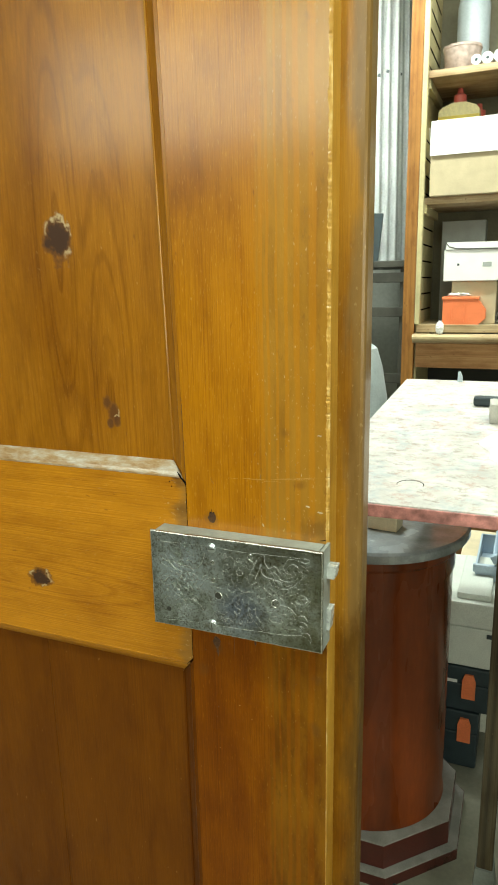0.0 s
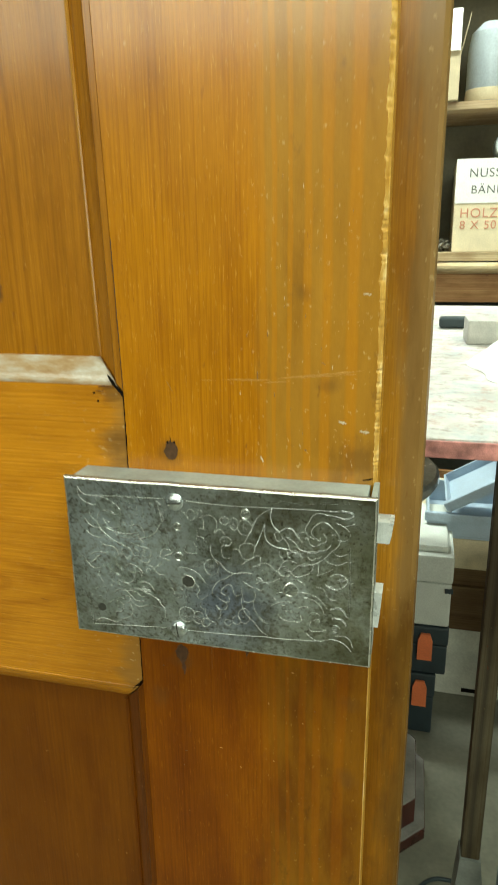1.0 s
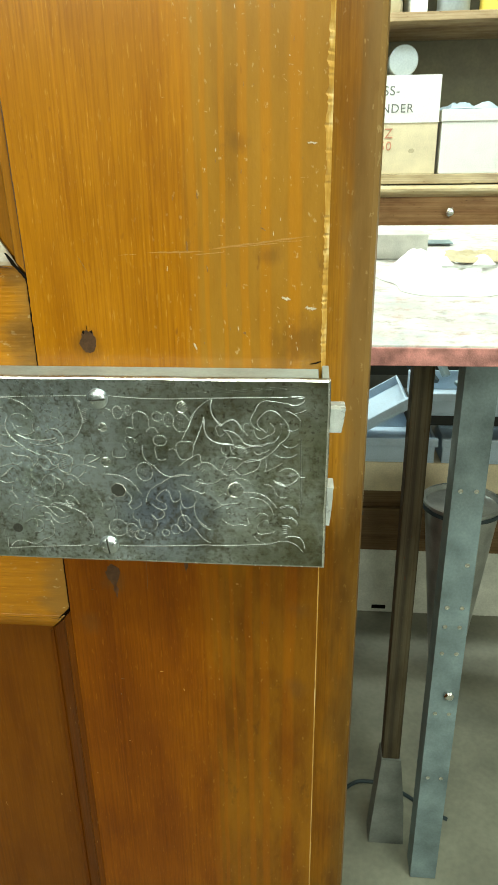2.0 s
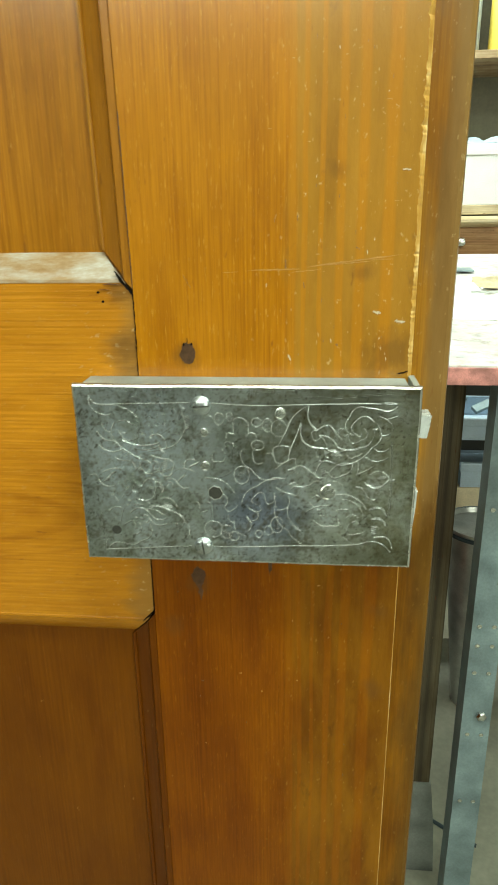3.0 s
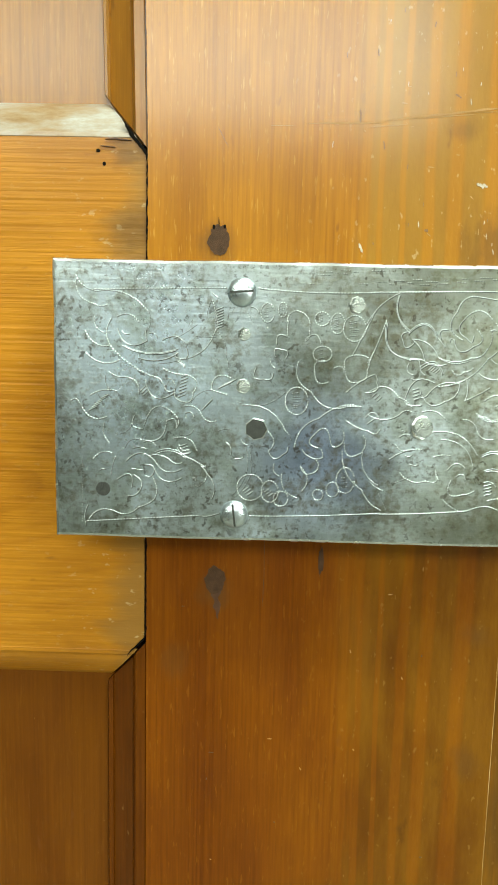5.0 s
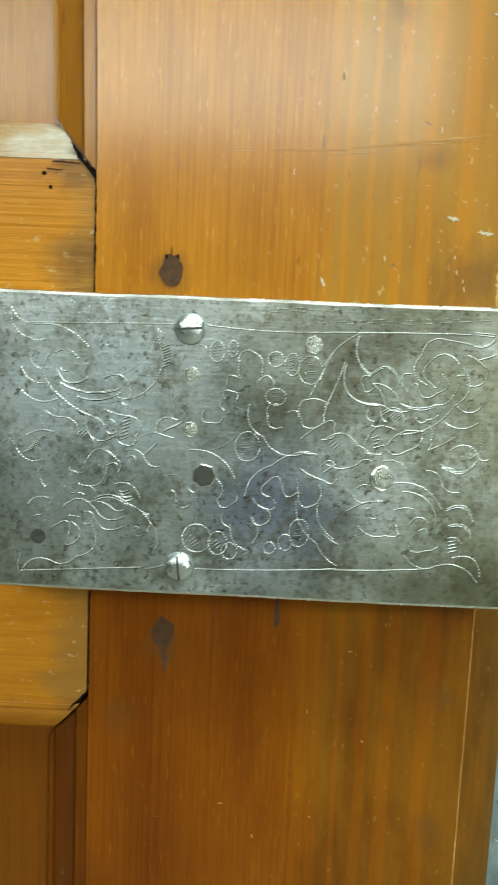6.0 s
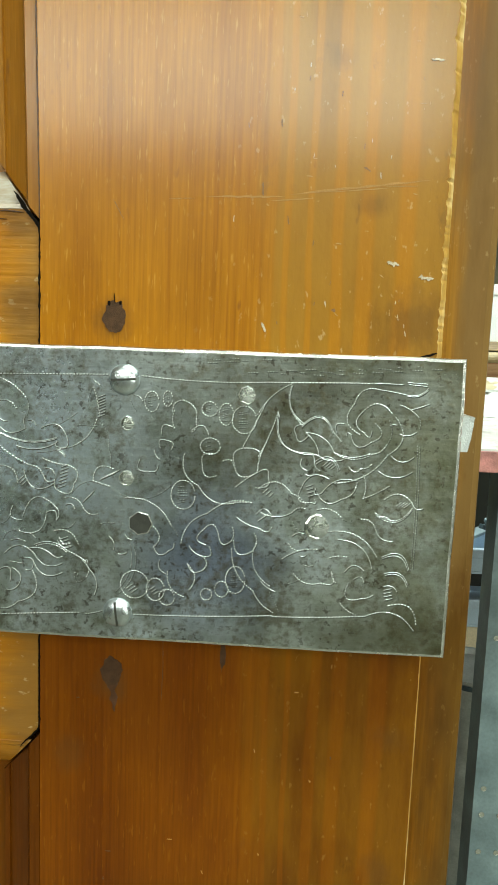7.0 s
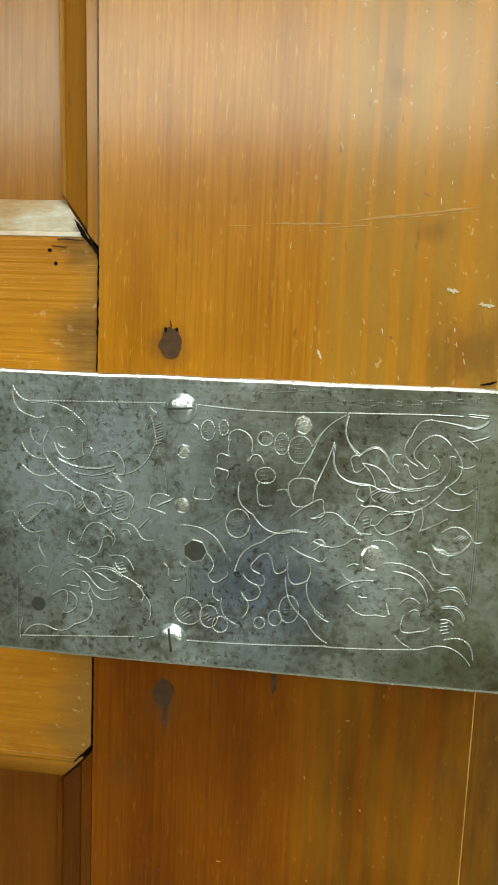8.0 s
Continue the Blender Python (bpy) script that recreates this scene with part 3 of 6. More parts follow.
structure("wall_north", box_bm(-3.2, 3.2, 3.0, 3.12, GROUND, 2.72), WALL, "pale painted plaster wall", "wall")
structure("wall_south", box_bm(-3.2, 3.2, -3.2, -3.08, GROUND, 2.72), WALL, "pale painted plaster wall", "wall")
structure("wall_west", box_bm(-3.2, -3.08, -3.08, 3.0, GROUND, 2.72), WALL, "pale painted plaster wall", "wall")
structure("wall_east", box_bm(3.08, 3.2, -3.08, 3.0, GROUND, 2.72), WALL, "pale painted plaster wall", "wall")


# ---- the door ----
JOINT, EDGE, CLIP = -0.140, 0.0143, 1.2
LEAN = 0.020  # the stile widens a little above the rail
RT, RB = 1.0388, 0.8332


def worn_stile_bm():
    """The lock stile, with its outer front arris rubbed and chipped along its height."""
    bm = bmesh.new()
    rows = []
    n = 1800
    for k in range(n + 1):
        z = GROUND + 0.004 + (2.016 - GROUND) * k / n
        lean = LEAN * max(0.0, z - 1.046)
        hard = 0.10 + 0.90 * min(1.0, max(0.0, (z - 0.955) / 0.04))
        chip = hard * (max(0.0, noise.noise(Vector((z * 70, 4.1, 0)))) * 0.0016 + max(0.0, noise.noise(Vector((z * 230, 2.1, 0)))) * 0.0018 + max(0.0, noise.noise(Vector((z * 600, 7.1, 0)))) * 0.0014)
        a, c = 0.0005 + 0.0018 * hard + chip, 0.0010 + 0.0018 * hard + chip * 0.7
        rows.append([bm.verts.new(p) for p in ((JOINT - lean, 0.0, z), (EDGE - a, 0.0, z), (EDGE, c, z), (EDGE, 0.055, z), (JOINT - lean, 0.055, z))])
    for r, s in zip(rows, rows[1:]):
        for i in range(5):
            f = bm.faces.new((r[i], r[(i + 1) % 5], s[(i + 1) % 5], s[i]))
            f.material_index = i if i in (1, 2) else 0
    bm.faces.new(rows[0]), bm.faces.new(rows[-1])
    bmesh.ops.recalc_face_normals(bm, faces=bm.faces[:])
    return bm


def strip_bm(profile, ends):
    """A moulding: profile of (offset, depth); ends(offset) gives the two end points of that line as (x, z)."""
    bm = bmesh.new()
    rows = [[bm.verts.new((x, y, z)) for x, z in ends(d)] for d, y in profile]
    for r, s in zip(rows, rows[1:]):
        bm.faces.new((r[0], r[1], s[1], s[0]))
    bm.faces.new((rows[0][0], rows[-1][0], rows[-1][1], rows[0][1]))
    bm.faces.new([r[0] for r in rows]), bm.faces.new([r[1] for r in rows])
    bmesh.ops.recalc_face_normals(bm, faces=bm.faces[:])
    return bm


door = thing("door", "open varnished orange-brown pine panel door with worn edges", "door")
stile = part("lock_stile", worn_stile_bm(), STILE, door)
stile.data.materials.append(WORN)
stile.data.materials.append(REBATE)
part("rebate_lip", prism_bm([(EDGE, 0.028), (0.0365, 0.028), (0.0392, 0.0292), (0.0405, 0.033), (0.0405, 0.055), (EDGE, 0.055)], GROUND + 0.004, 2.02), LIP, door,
     "darker brown rebate strip along the door edge")
clip = [(-0.70, 0.8275), (JOINT - 0.0075, 0.8275), (JOINT - 0.0010, 0.8345), (JOINT - 0.0005, 1.0372), (JOINT - 0.0066, 1.0436), (-0.70, 1.0436)]
rail = part("middle_rail", prism_bm(clip, 0.0006, 0.045, "Y"), RAIL, door, "yellower pine cross rail with clipped corners")
part("joint_gap", box_bm(JOINT - 0.0020, JOINT, 0.0055, 0.044, 0.828, 1.044), HOLE, door)
part("top_rail", box_bm(-0.70, JOINT, 0.0005, 0.045, 1.87, 2.02, 0.0015), RAIL, door)
part("bottom_rail", box_bm(-0.70, JOINT, 0.0005, 0.045, GROUND + 0.004, 0.10, 0.0015), RAIL, door)
part("hinge_stile", box_bm(-0.84, -0.70, 0, 0.055, GROUND + 0.004, 2.02, 0.0015), STILE, door)
part("upper_panel", box_bm(-0.70, JOINT, 0.0105, 0.030, 1.0438, 1.87), PANEL, door)
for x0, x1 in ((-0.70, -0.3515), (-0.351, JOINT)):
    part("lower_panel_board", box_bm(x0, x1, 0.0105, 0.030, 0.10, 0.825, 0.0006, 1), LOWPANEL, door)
SIDE = [(0.0, 0.0012), (0.0006, 0.0006), (0.0048, 0.0008), (0.0058, 0.0022), (0.0068, 0.0045), (0.0100, 0.0084), (0.0158, 0.0100), (0.0166, 0.0082), (0.0184, 0.0078), (0.0196, 0.0106)]
FACE = [(0.0036, 0.0009), (0.0042, 0.0004), (0.0056, 0.0006), (0.0068, 0.0016), (0.0086, 0.0024), (0.0105, 0.0036), (0.0130, 0.0056), (0.0155, 0.0080), (0.0174, 0.0107)]
part("moulding", strip_bm(SIDE, lambda d: ((JOINT - d, RT + CLIP * d + 0.0008), (JOINT - d - LEAN * 0.82, 1.87 - d))), MOULD, door)
part("bead", strip_bm([(0.0163, 0.0098), (0.0166, 0.0080), (0.0175, 0.0074), (0.0186, 0.0076), (0.0192, 0.0100)], lambda d: ((JOINT - d, RT + CLIP * d + 0.0012), (JOINT - d - LEAN * 0.82, 1.87 - d))), BEAD, door, "paler bead beside the panel, highlight put into colour")
part("moulding", strip_bm(FACE, lambda d: ((JOINT - d - 0.0004, RT + CLIP * d), (-0.70 + d, RT + CLIP * d))), RUBBED_SHEEN, door, "pale rubbed moulding along the rail, sheen put into colour")
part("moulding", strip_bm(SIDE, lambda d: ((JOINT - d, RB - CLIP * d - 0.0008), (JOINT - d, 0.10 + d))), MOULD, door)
part("moulding", strip_bm(FACE, lambda d: ((JOINT - d - 0.0004, RB - CLIP * d), (-0.70 + d, RB - CLIP * d))), RAIL, door)
for z0, z1 in ((RT, 1.87), (0.10, RB)):
    part("moulding", strip_bm(SIDE, lambda d: ((-0.70 + d, z0 + d), (-0.70 + d, z1 - d))), STILE, door)


def blot_bm(rx, rz, seed, thick=0.0003, n=44):
    """An uneven flat spot, facing the front."""
    ring = []
    for k in range(n):
        a = 2 * math.pi * k / n
        r = 1 + 0.22 * noise.noise(Vector((1.3 * math.cos(a), 1.3 * math.sin(a), seed))) + 0.16 * noise.noise(Vector((4 * math.cos(a), 4 * math.sin(a), seed)))
        ring.append((rx * r * math.cos(a), rz * r * math.sin(a)))
    return prism_bm(ring, -thick, 0.001, "Y")


def scratch_bm(length, width, seed, thick=0.00025, n=22):
    """A ragged thin mark along x."""
    up, low = [], []
    for k in range(n + 1):
        t = k / n
        taper = min(1.0, 5 * t, 5 * (1 - t)) + 0.02
        c = 0.3 * width * noise.noise(Vector((t * 3, seed, 0.2)))
        up.append((length * (t - 0.5), c + width * taper * (0.5 + 0.6 * noise.noise(Vector((t * 9, seed, 1.7))))))
        low.append((length * (t - 0.5), c - width * taper * (0.5 + 0.6 * noise.noise(Vector((t * 9, seed, 5.7))))))
    return prism_bm(low + up[::-1], -thick, 0.001, "Y")


for x, z, seed in ((-0.1108, 1.0045, 1.0), (-0.1102, 0.8615, 2.0)):
    part("filled_hole", blot_bm(0.0044, 0.0060, seed), PUTTY, door, "brown filled nail hole").matrix_basis = pose(x, 0, z)
for x, z, size, seed in ((-0.1130, 1.0096, 0.0012, 3.0), (-0.1086, 1.0098, 0.0010, 3.6)):
    part("crack", blot_bm(size * 0.5, size * 0.8, seed, 0.0004), HOLE, door).matrix_basis = pose(x, 0, z)


def crack_bm(points, width, seed, thick=0.0003):
    """A ragged dark ribbon along a run of points (x, z), on the front."""
    run = []
    for (x0, z0), (x1, z1) in zip(points, points[1:]):
        n = max(2, int(math.hypot(x1 - x0, z1 - z0) / 0.0007))
        run += [Vector((x0 + (x1 - x0) * k / n, z0 + (z1 - z0) * k / n)) for k in range(n)]
    run.append(Vector(points[-1]))
    up, low = [], []
    for k, p in enumerate(run):
        d = (run[min(k + 1, len(run) - 1)] - run[max(k - 1, 0)]).normalized()
        side = Vector((-d.y, d.x))
        taper = min(1.0, 0.15 + k / 5, 0.15 + (len(run) - 1 - k) / 5)
        for rim, way, off in ((up, 1, 0.3), (low, -1, 7.7)):
            w = width * taper * (0.5 + 0.55 * noise.noise(Vector((k * 0.31, seed, off))) + 0.35 * noise.noise(Vector((k * 0.9, seed, off))))
            q = p + side * way * max(w, width * 0.06)
            rim.append((q.x, q.y))
    return prism_bm(up + low[::-1], -thick, 0.001, "Y")


part("crack", crack_bm([(-0.1500, 1.0500), (-0.1472, 1.0462), (-0.1450, 1.0432), (-0.1418, 1.0396), (-0.1403, 1.0376), (-0.1402, 1.0345)], 0.0011, 1.3), HOLE, door, "dark open mitre joint")
part("crack", crack_bm([(-0.1402, 1.0360), (-0.1402, 0.8360)], 0.00055, 2.3), HOLE, door)
part("crack", crack_bm([(-0.1403, 0.8362), (-0.1412, 0.8338), (-0.1478, 0.8272), (-0.1484, 0.8258)], 0.00055, 3.3), HOLE, door)
part("crack", crack_bm([(-0.1402, 1.0400), (-0.1404, 1.0600), (-0.1409, 1.0850), (-0.1412, 1.1050), (-0.1416, 1.1300)], 0.0004, 4.3), STAIN, door)
part("crack", crack_bm([(-0.1465, 1.0425), (-0.1530, 1.0431), (-0.1570, 1.0428)], 0.0005, 5.3, 0.0001), STAIN, door)
part("crack", crack_bm([(-0.1530, 1.0398), (-0.1590, 1.0403)], 0.00028, 6.3, 0.0001), STAIN, door)
part("crack", crack_bm([(-0.0890, 0.8869), (-0.0893, 0.8800), (-0.0891, 0.8640), (-0.0894, 0.8500)], 0.00022, 8.3, 0.0001), STAIN, door)
part("crack", crack_bm([(0.0060, 0.9938), (0.0095, 0.9942), (0.0120, 0.9952)], 0.0014, 9.3), HOLE, door, "dark gap above the lock's end")
part("crack", crack_bm([(-0.1108, 1.0096), (-0.1111, 1.0135)], 0.0006, 10.3), HOLE, door)
part("notch", blot_bm(0.0011, 0.0060, 4.0, 0.0004), PUTTY, door).matrix_basis = pose(-0.0648, 0, 0.8715)
part("stain", scratch_bm(0.024, 0.0030, 44, 0.0001), STAIN, door, "dark stain running down from the filled hole").matrix_basis = pose(-0.1095, 0, 0.8560, 0, 87, 0)
part("stain", scratch_bm(0.012, 0.0007, 46, 0.0001), STAIN, door).matrix_basis = pose(-0.0650, 0, 0.8700, 0, 90, 0)
for x, z, rx, rz, seed in ((-0.1600, 1.0385, 0.0009, 0.0006, 5), (-0.1575, 1.0335, 0.0007, 0.0007, 6)):
    part("worm_hole", blot_bm(rx, rz, seed, 0.0003), HOLE, door).matrix_basis = pose(x, 0.0006 if x < JOINT else 0, z)


for x, z, length, width, tilt, seed in ((-0.0065, 1.0275, 0.0048, 0.0013, 12, 12), (0.0060, 1.0226, 0.0060, 0.0012, 3, 13), (0.0050, 1.0990, 0.0050, 0.0006, 2, 14),
                                        (-0.0536, 1.0025, 0.0042, 0.0007, 68, 15)):
    part("gouge", scratch_bm(length, width, seed), GOUGE, door, "pale gouge in the varnish, its glint put into colour").matrix_basis = pose(x, 0, z, 0, tilt, 0)
for x, z, length, width, tilt, seed in ((-0.0450, 1.0495, 0.016, 0.00022, -5, 21), (-0.0200, 1.0535, 0.022, 0.00026, -5, 22), (-0.0050, 1.0552, 0.012, 0.0002, -2, 23), (-0.0860, 1.0490, 0.010, 0.00014, -2, 24)):
    part("scratch", scratch_bm(length, width, seed, 0.0001), SCRATCH, door, "faint pale scratch").matrix_basis = pose(x, 0, z, 0, tilt, 0)
for x, z, length, width, tilt, seed in ((-0.0558, 1.0530, 0.0055, 0.0006, 88, 31), (-0.0460, 1.0421, 0.0035, 0.0005, 80, 32), (-0.0276, 1.0097, 0.0017, 0.0011, 20, 33),
                                        (-0.0498, 1.0765, 0.0032, 0.0005, 85, 35), (-0.0179, 1.0609, 0.0030, 0.0006, 30, 36), (-0.1098, 1.0443, 0.0090, 0.00025, 60, 37)):
    part("dent", scratch_bm(length, width, seed, 0.0001), SMUDGE, door, "dark dirty dent").matrix_basis = pose(x, 0, z, 0, tilt, 0)

DENTED = random.Random(17)
for k in range(64):
    x, z = DENTED.triangular(-0.075, 0.009, 0.0), DENTED.uniform(1.0, 1.16)
    length, width, tilt = DENTED.uniform(0.0007, 0.0026), DENTED.uniform(0.00018, 0.00038), DENTED.choice((85, 92, 80, 95) if k % 2 else (0, 8, 85, 40))
    part("dent", scratch_bm(length, width, 60 + k, 0.0001), (SCRATCH, SMUDGE, SCRATCH, GOUGE)[k % 4], door).matrix_basis = pose(x, 0, z, 0, tilt, 0)
for k in range(16):
    x, z = DENTED.uniform(-0.125, -0.01), DENTED.uniform(0.70, 0.885)
    part("dent", scratch_bm(DENTED.uniform(0.0008, 0.0026), 0.0004, 160 + k, 0.0001), (SCRATCH, STAIN)[k % 2], door).matrix_basis = pose(x, 0, z, 0, DENTED.choice((3, 85, 60)), 0)
part("scratch", scratch_bm(0.052, 0.0007, 203, 0.00008, 60), BAND, door, "faint pale rubbed band").matrix_basis = pose(-0.0200, 0, 1.0545, 0, -7, 0)
part("scratch", scratch_bm(0.030, 0.0005, 204, 0.00008, 40), BAND, door).matrix_basis = pose(-0.0620, 0, 1.0502, 0, -1, 0)

# ---- the lock ----
lock = thing("box_lock", "antique engraved steel box lock screwed to a pine door", "lock")
PL, PR, PB, PT, PF = -0.171, 0.0167, 0.887, 0.993, -0.0265
part("case", box_bm(PL + 0.0025, PR - 0.006, PF + 0.002, 0.0, PB + 0.0015, PT - 0.0018, 0.0006), CASESTEEL, lock)
part("end_plate", box_bm(PR - 0.0042, PR - 0.0008, PF + 0.0016, 0.0022, PB + 0.0006, PT - 0.0006, 0.0005), CASESTEEL, lock, "rubbed steel end plate")


def cover_bm():
    """The cover plate: a slightly uneven outline with a rubbed, rounded arris, its highlight put in as brighter steel.
    """
    front, rim = [], []
    n = 40
    sides = [(PL, PT, PR, PT), (PR, PT, PR - 0.0006, PB), (PR - 0.0006, PB, PL, PB), (PL, PB, PL, PT)]
    for k, (x0, z0, x1, z1) in enumerate(sides):
        for i in range(n):
            t = i / n
            wave = 0.00035 * noise.noise(Vector((t * 6, k * 3.3, 0.5))) + 0.00012 * noise.noise(Vector((t * 40, k * 3.3, 1.5)))
            x, z = x0 + (x1 - x0) * t, z0 + (z1 - z0) * t
            if k % 2:
                x += wave
            else:
                z += wave
            rim.append((x, z))
    cx, cz = (PL + PR) / 2, (PB + PT) / 2
    bm = bmesh.new()
    loops = []
    for inset, y in ((0.0, PF + 0.0026), (0.0, PF + 0.0010), (0.0004, PF + 0.0003), (0.0013, PF)):
        loops.append([bm.verts.new((x - inset * (1 if x > cx else -1) * (abs(x - cx) > (PR - PL) / 2 - 0.002), y, z - inset * (1 if z > cz else -1) * (abs(z - cz) > (PT - PB) / 2 - 0.002))) for x, z in rim])
    for a, c in zip(loops, loops[1:]):
        for i in range(len(a)):
            f = bm.faces.new((a[i], a[(i + 1) % len(a)], c[(i + 1) % len(a)], c[i]))
            f.material_index = 1 if c is not loops[1] else 0
    bm.faces.new(loops[0]), bm.faces.new(loops[-1])
    bmesh.ops.recalc_face_normals(bm, faces=bm.faces[:])
    return bm


cover = part("cover_plate", cover_bm(), STEEL, lock, "engraved grey steel cover plate with rust freckles")
cover.data.materials.append(BRIGHT)


def screw_bm(turn):
    """A domed slotted screw head, its axis along z."""
    bm = lathe_bm([(0.0054, -0.001), (0.0054, 0.0005), (0.0048, 0.0014), (0.0036, 0.0022), (0.0018, 0.0026), (0.0004, 0.0027)], 32)
    bmesh.ops.rotate(bm, verts=bm.verts[:], cent=(0, 0, 0), matrix=Matrix.Rotation(radians(turn), 3, "Z"))
    return bm


for x, z, turn in ((-0.1001, 0.9817, 4), (-0.1015, 0.8975, 97)):
    screw = part("screw", screw_bm(turn), SCREW, lock, "bright domed slotted screw", True)
    screw.matrix_basis = pose(x, PF, z, 90, 0, 0)
    slot = part("slot", box_bm(-0.0043, 0.0043, -0.00038, 0.00038, 0.0012, 0.00278), DENT_SHADE, screw)
    slot.matrix_basis = pose(0, 0, 0, 0, 0, turn)
for x, z, r, n in ((-0.0988, 0.9664, 0.0024, 7), (-0.0988, 0.9470, 0.0026, 9), (-0.0310, 0.9328, 0.0042, 11), (-0.0572, 0.9779, 0.0030, 8)):
    part("rivet", lathe_bm([(r, -0.001), (r, 0.0002), (r * 0.9, 0.0003), (r * 0.6, 0.0004), (r * 0.2, 0.00045)], n), RIVET, lock, "flush hammered rivet end").matrix_basis = pose(x, PF, z, 90, 0, 0)
    # bright ring added for the highlight on the rivet's edge
    part("rivet_glint", lathe_bm([(r * 1.14, -0.0005), (r * 1.13, 0.00012), (r * 1.0, 0.00050), (r * 0.90, 0.00020)], n, caps=False), BRIGHT, lock).matrix_basis = pose(x, PF, z, 90, 0, 17)
part("pin_hole", lathe_bm([(0.0040, -0.0005), (0.0040, 0.0001), (0.0030, 0.00014)], 7), DENT_SHADE, lock).matrix_basis = pose(-0.0937, PF, 0.9308, 90, 0, 0)
# bright ring added for the glints on the hole's edge
part("pin_glint", lathe_bm([(0.0046, -0.0005), (0.0044, 0.0001), (0.0041, 0.0003), (0.0039, -0.0002)], 7, caps=False), BRIGHT, lock).matrix_basis = pose(-0.0937, PF, 0.9308, 90, 0, 0)
part("dent", lathe_bm([(0.0028, -0.0005), (0.0028, 0.0001), (0.0020, 0.00012)], 14), DENT_SHADE, lock).matrix_basis = pose(-0.1522, PF, 0.9062, 90, 0, 0)


def tongue_bm(x0, x1, z0, z1, cut):
    """A bolt end with a slanted, rounded tip."""
    return prism_bm([(x0, z0), (x1 - cut, z0), (x1 - cut * 0.6, z0 + (z1 - z0) * 0.3), (x1 - cut * 0.25, z0 + (z1 - z0) * 0.7), (x1 - 0.0003, z1 - 0.0010), (x1, z1 - 0.0004), (x1 - 0.0006, z1), (x0, z1)], -0.010, 0.003, "Y")


part("latch_bolt", tongue_bm(PR - 0.003, 0.0252, 0.9595, 0.9725, 0.0020), TONGUE, lock, "bright steel latch tongue")
part("dead_bolt", tongue_bm(PR - 0.003, 0.0205, 0.9045, 0.9275, 0.0018), TONGUE, lock, "bright steel bolt tongue")

# engraved scrollwork: rows of small bright cuts
CUTS = []


def cut_line(points, kind=1):
    """Lay cuts of one kind along a smooth run of points, in millimetres from the plate's lower corner."""
    way = [Vector((p[0] / 1000, p[1] / 1000)) for p in points]
    spacing, carry = (0.00118, 0.00098, 0.00056, 0.00095)[kind], 0.0
    for a, b in zip(way, way[1:]):
        length = (b - a).length
        if length < 1e-6:
            continue
        d, s = (b - a) / length, carry
        while s < length:
            CUTS.append((a + d * s, d, kind))
            s += spacing
        carry = s - length


def bow_line(u0, v0, u1, v1, bow, kind):
    a, b = Vector((u0, v0)), Vector((u1, v1))
    mid = (a + b) / 2 + Vector((-(b - a).y, (b - a).x)) * bow * 2
    cut_line([(1 - t) ** 2 * a + 2 * t * (1 - t) * mid + t * t * b for t in (k / 14 for k in range(15))], kind)


chain = functools.partial(bow_line, kind=0)   # a row of punched wedges
dots = functools.partial(bow_line, kind=1)    # a row of small dots
groove = functools.partial(bow_line, kind=2)  # one smooth cut
faint = functools.partial(bow_line, kind=3)   # a worn row


def hatch(u0, v0, u1, v1, du, dv, count):
    for k in range(count):
        groove(u0 + du * k, v0 + dv * k, u1 + du * k, v1 + dv * k, 0.0)


def berry(u, v, rx, ry, hatches):
    cut_line([(u + rx * math.cos(radians(20 + k * 13)), v + ry * math.sin(radians(20 + k * 13))) for k in range(27)], 1)
    for k in range(hatches):
        h = v + ry * (1.3 * (k + 0.5) / hatches - 0.65)
        lean = 0.25 * math.sin(u * 5 + k * 2)
        cut_line([(u - rx * 0.40, h - 0.1 + lean), (u + rx * (0.25 + 0.2 * math.sin(v + k)), h + 0.3 + lean)], 3)


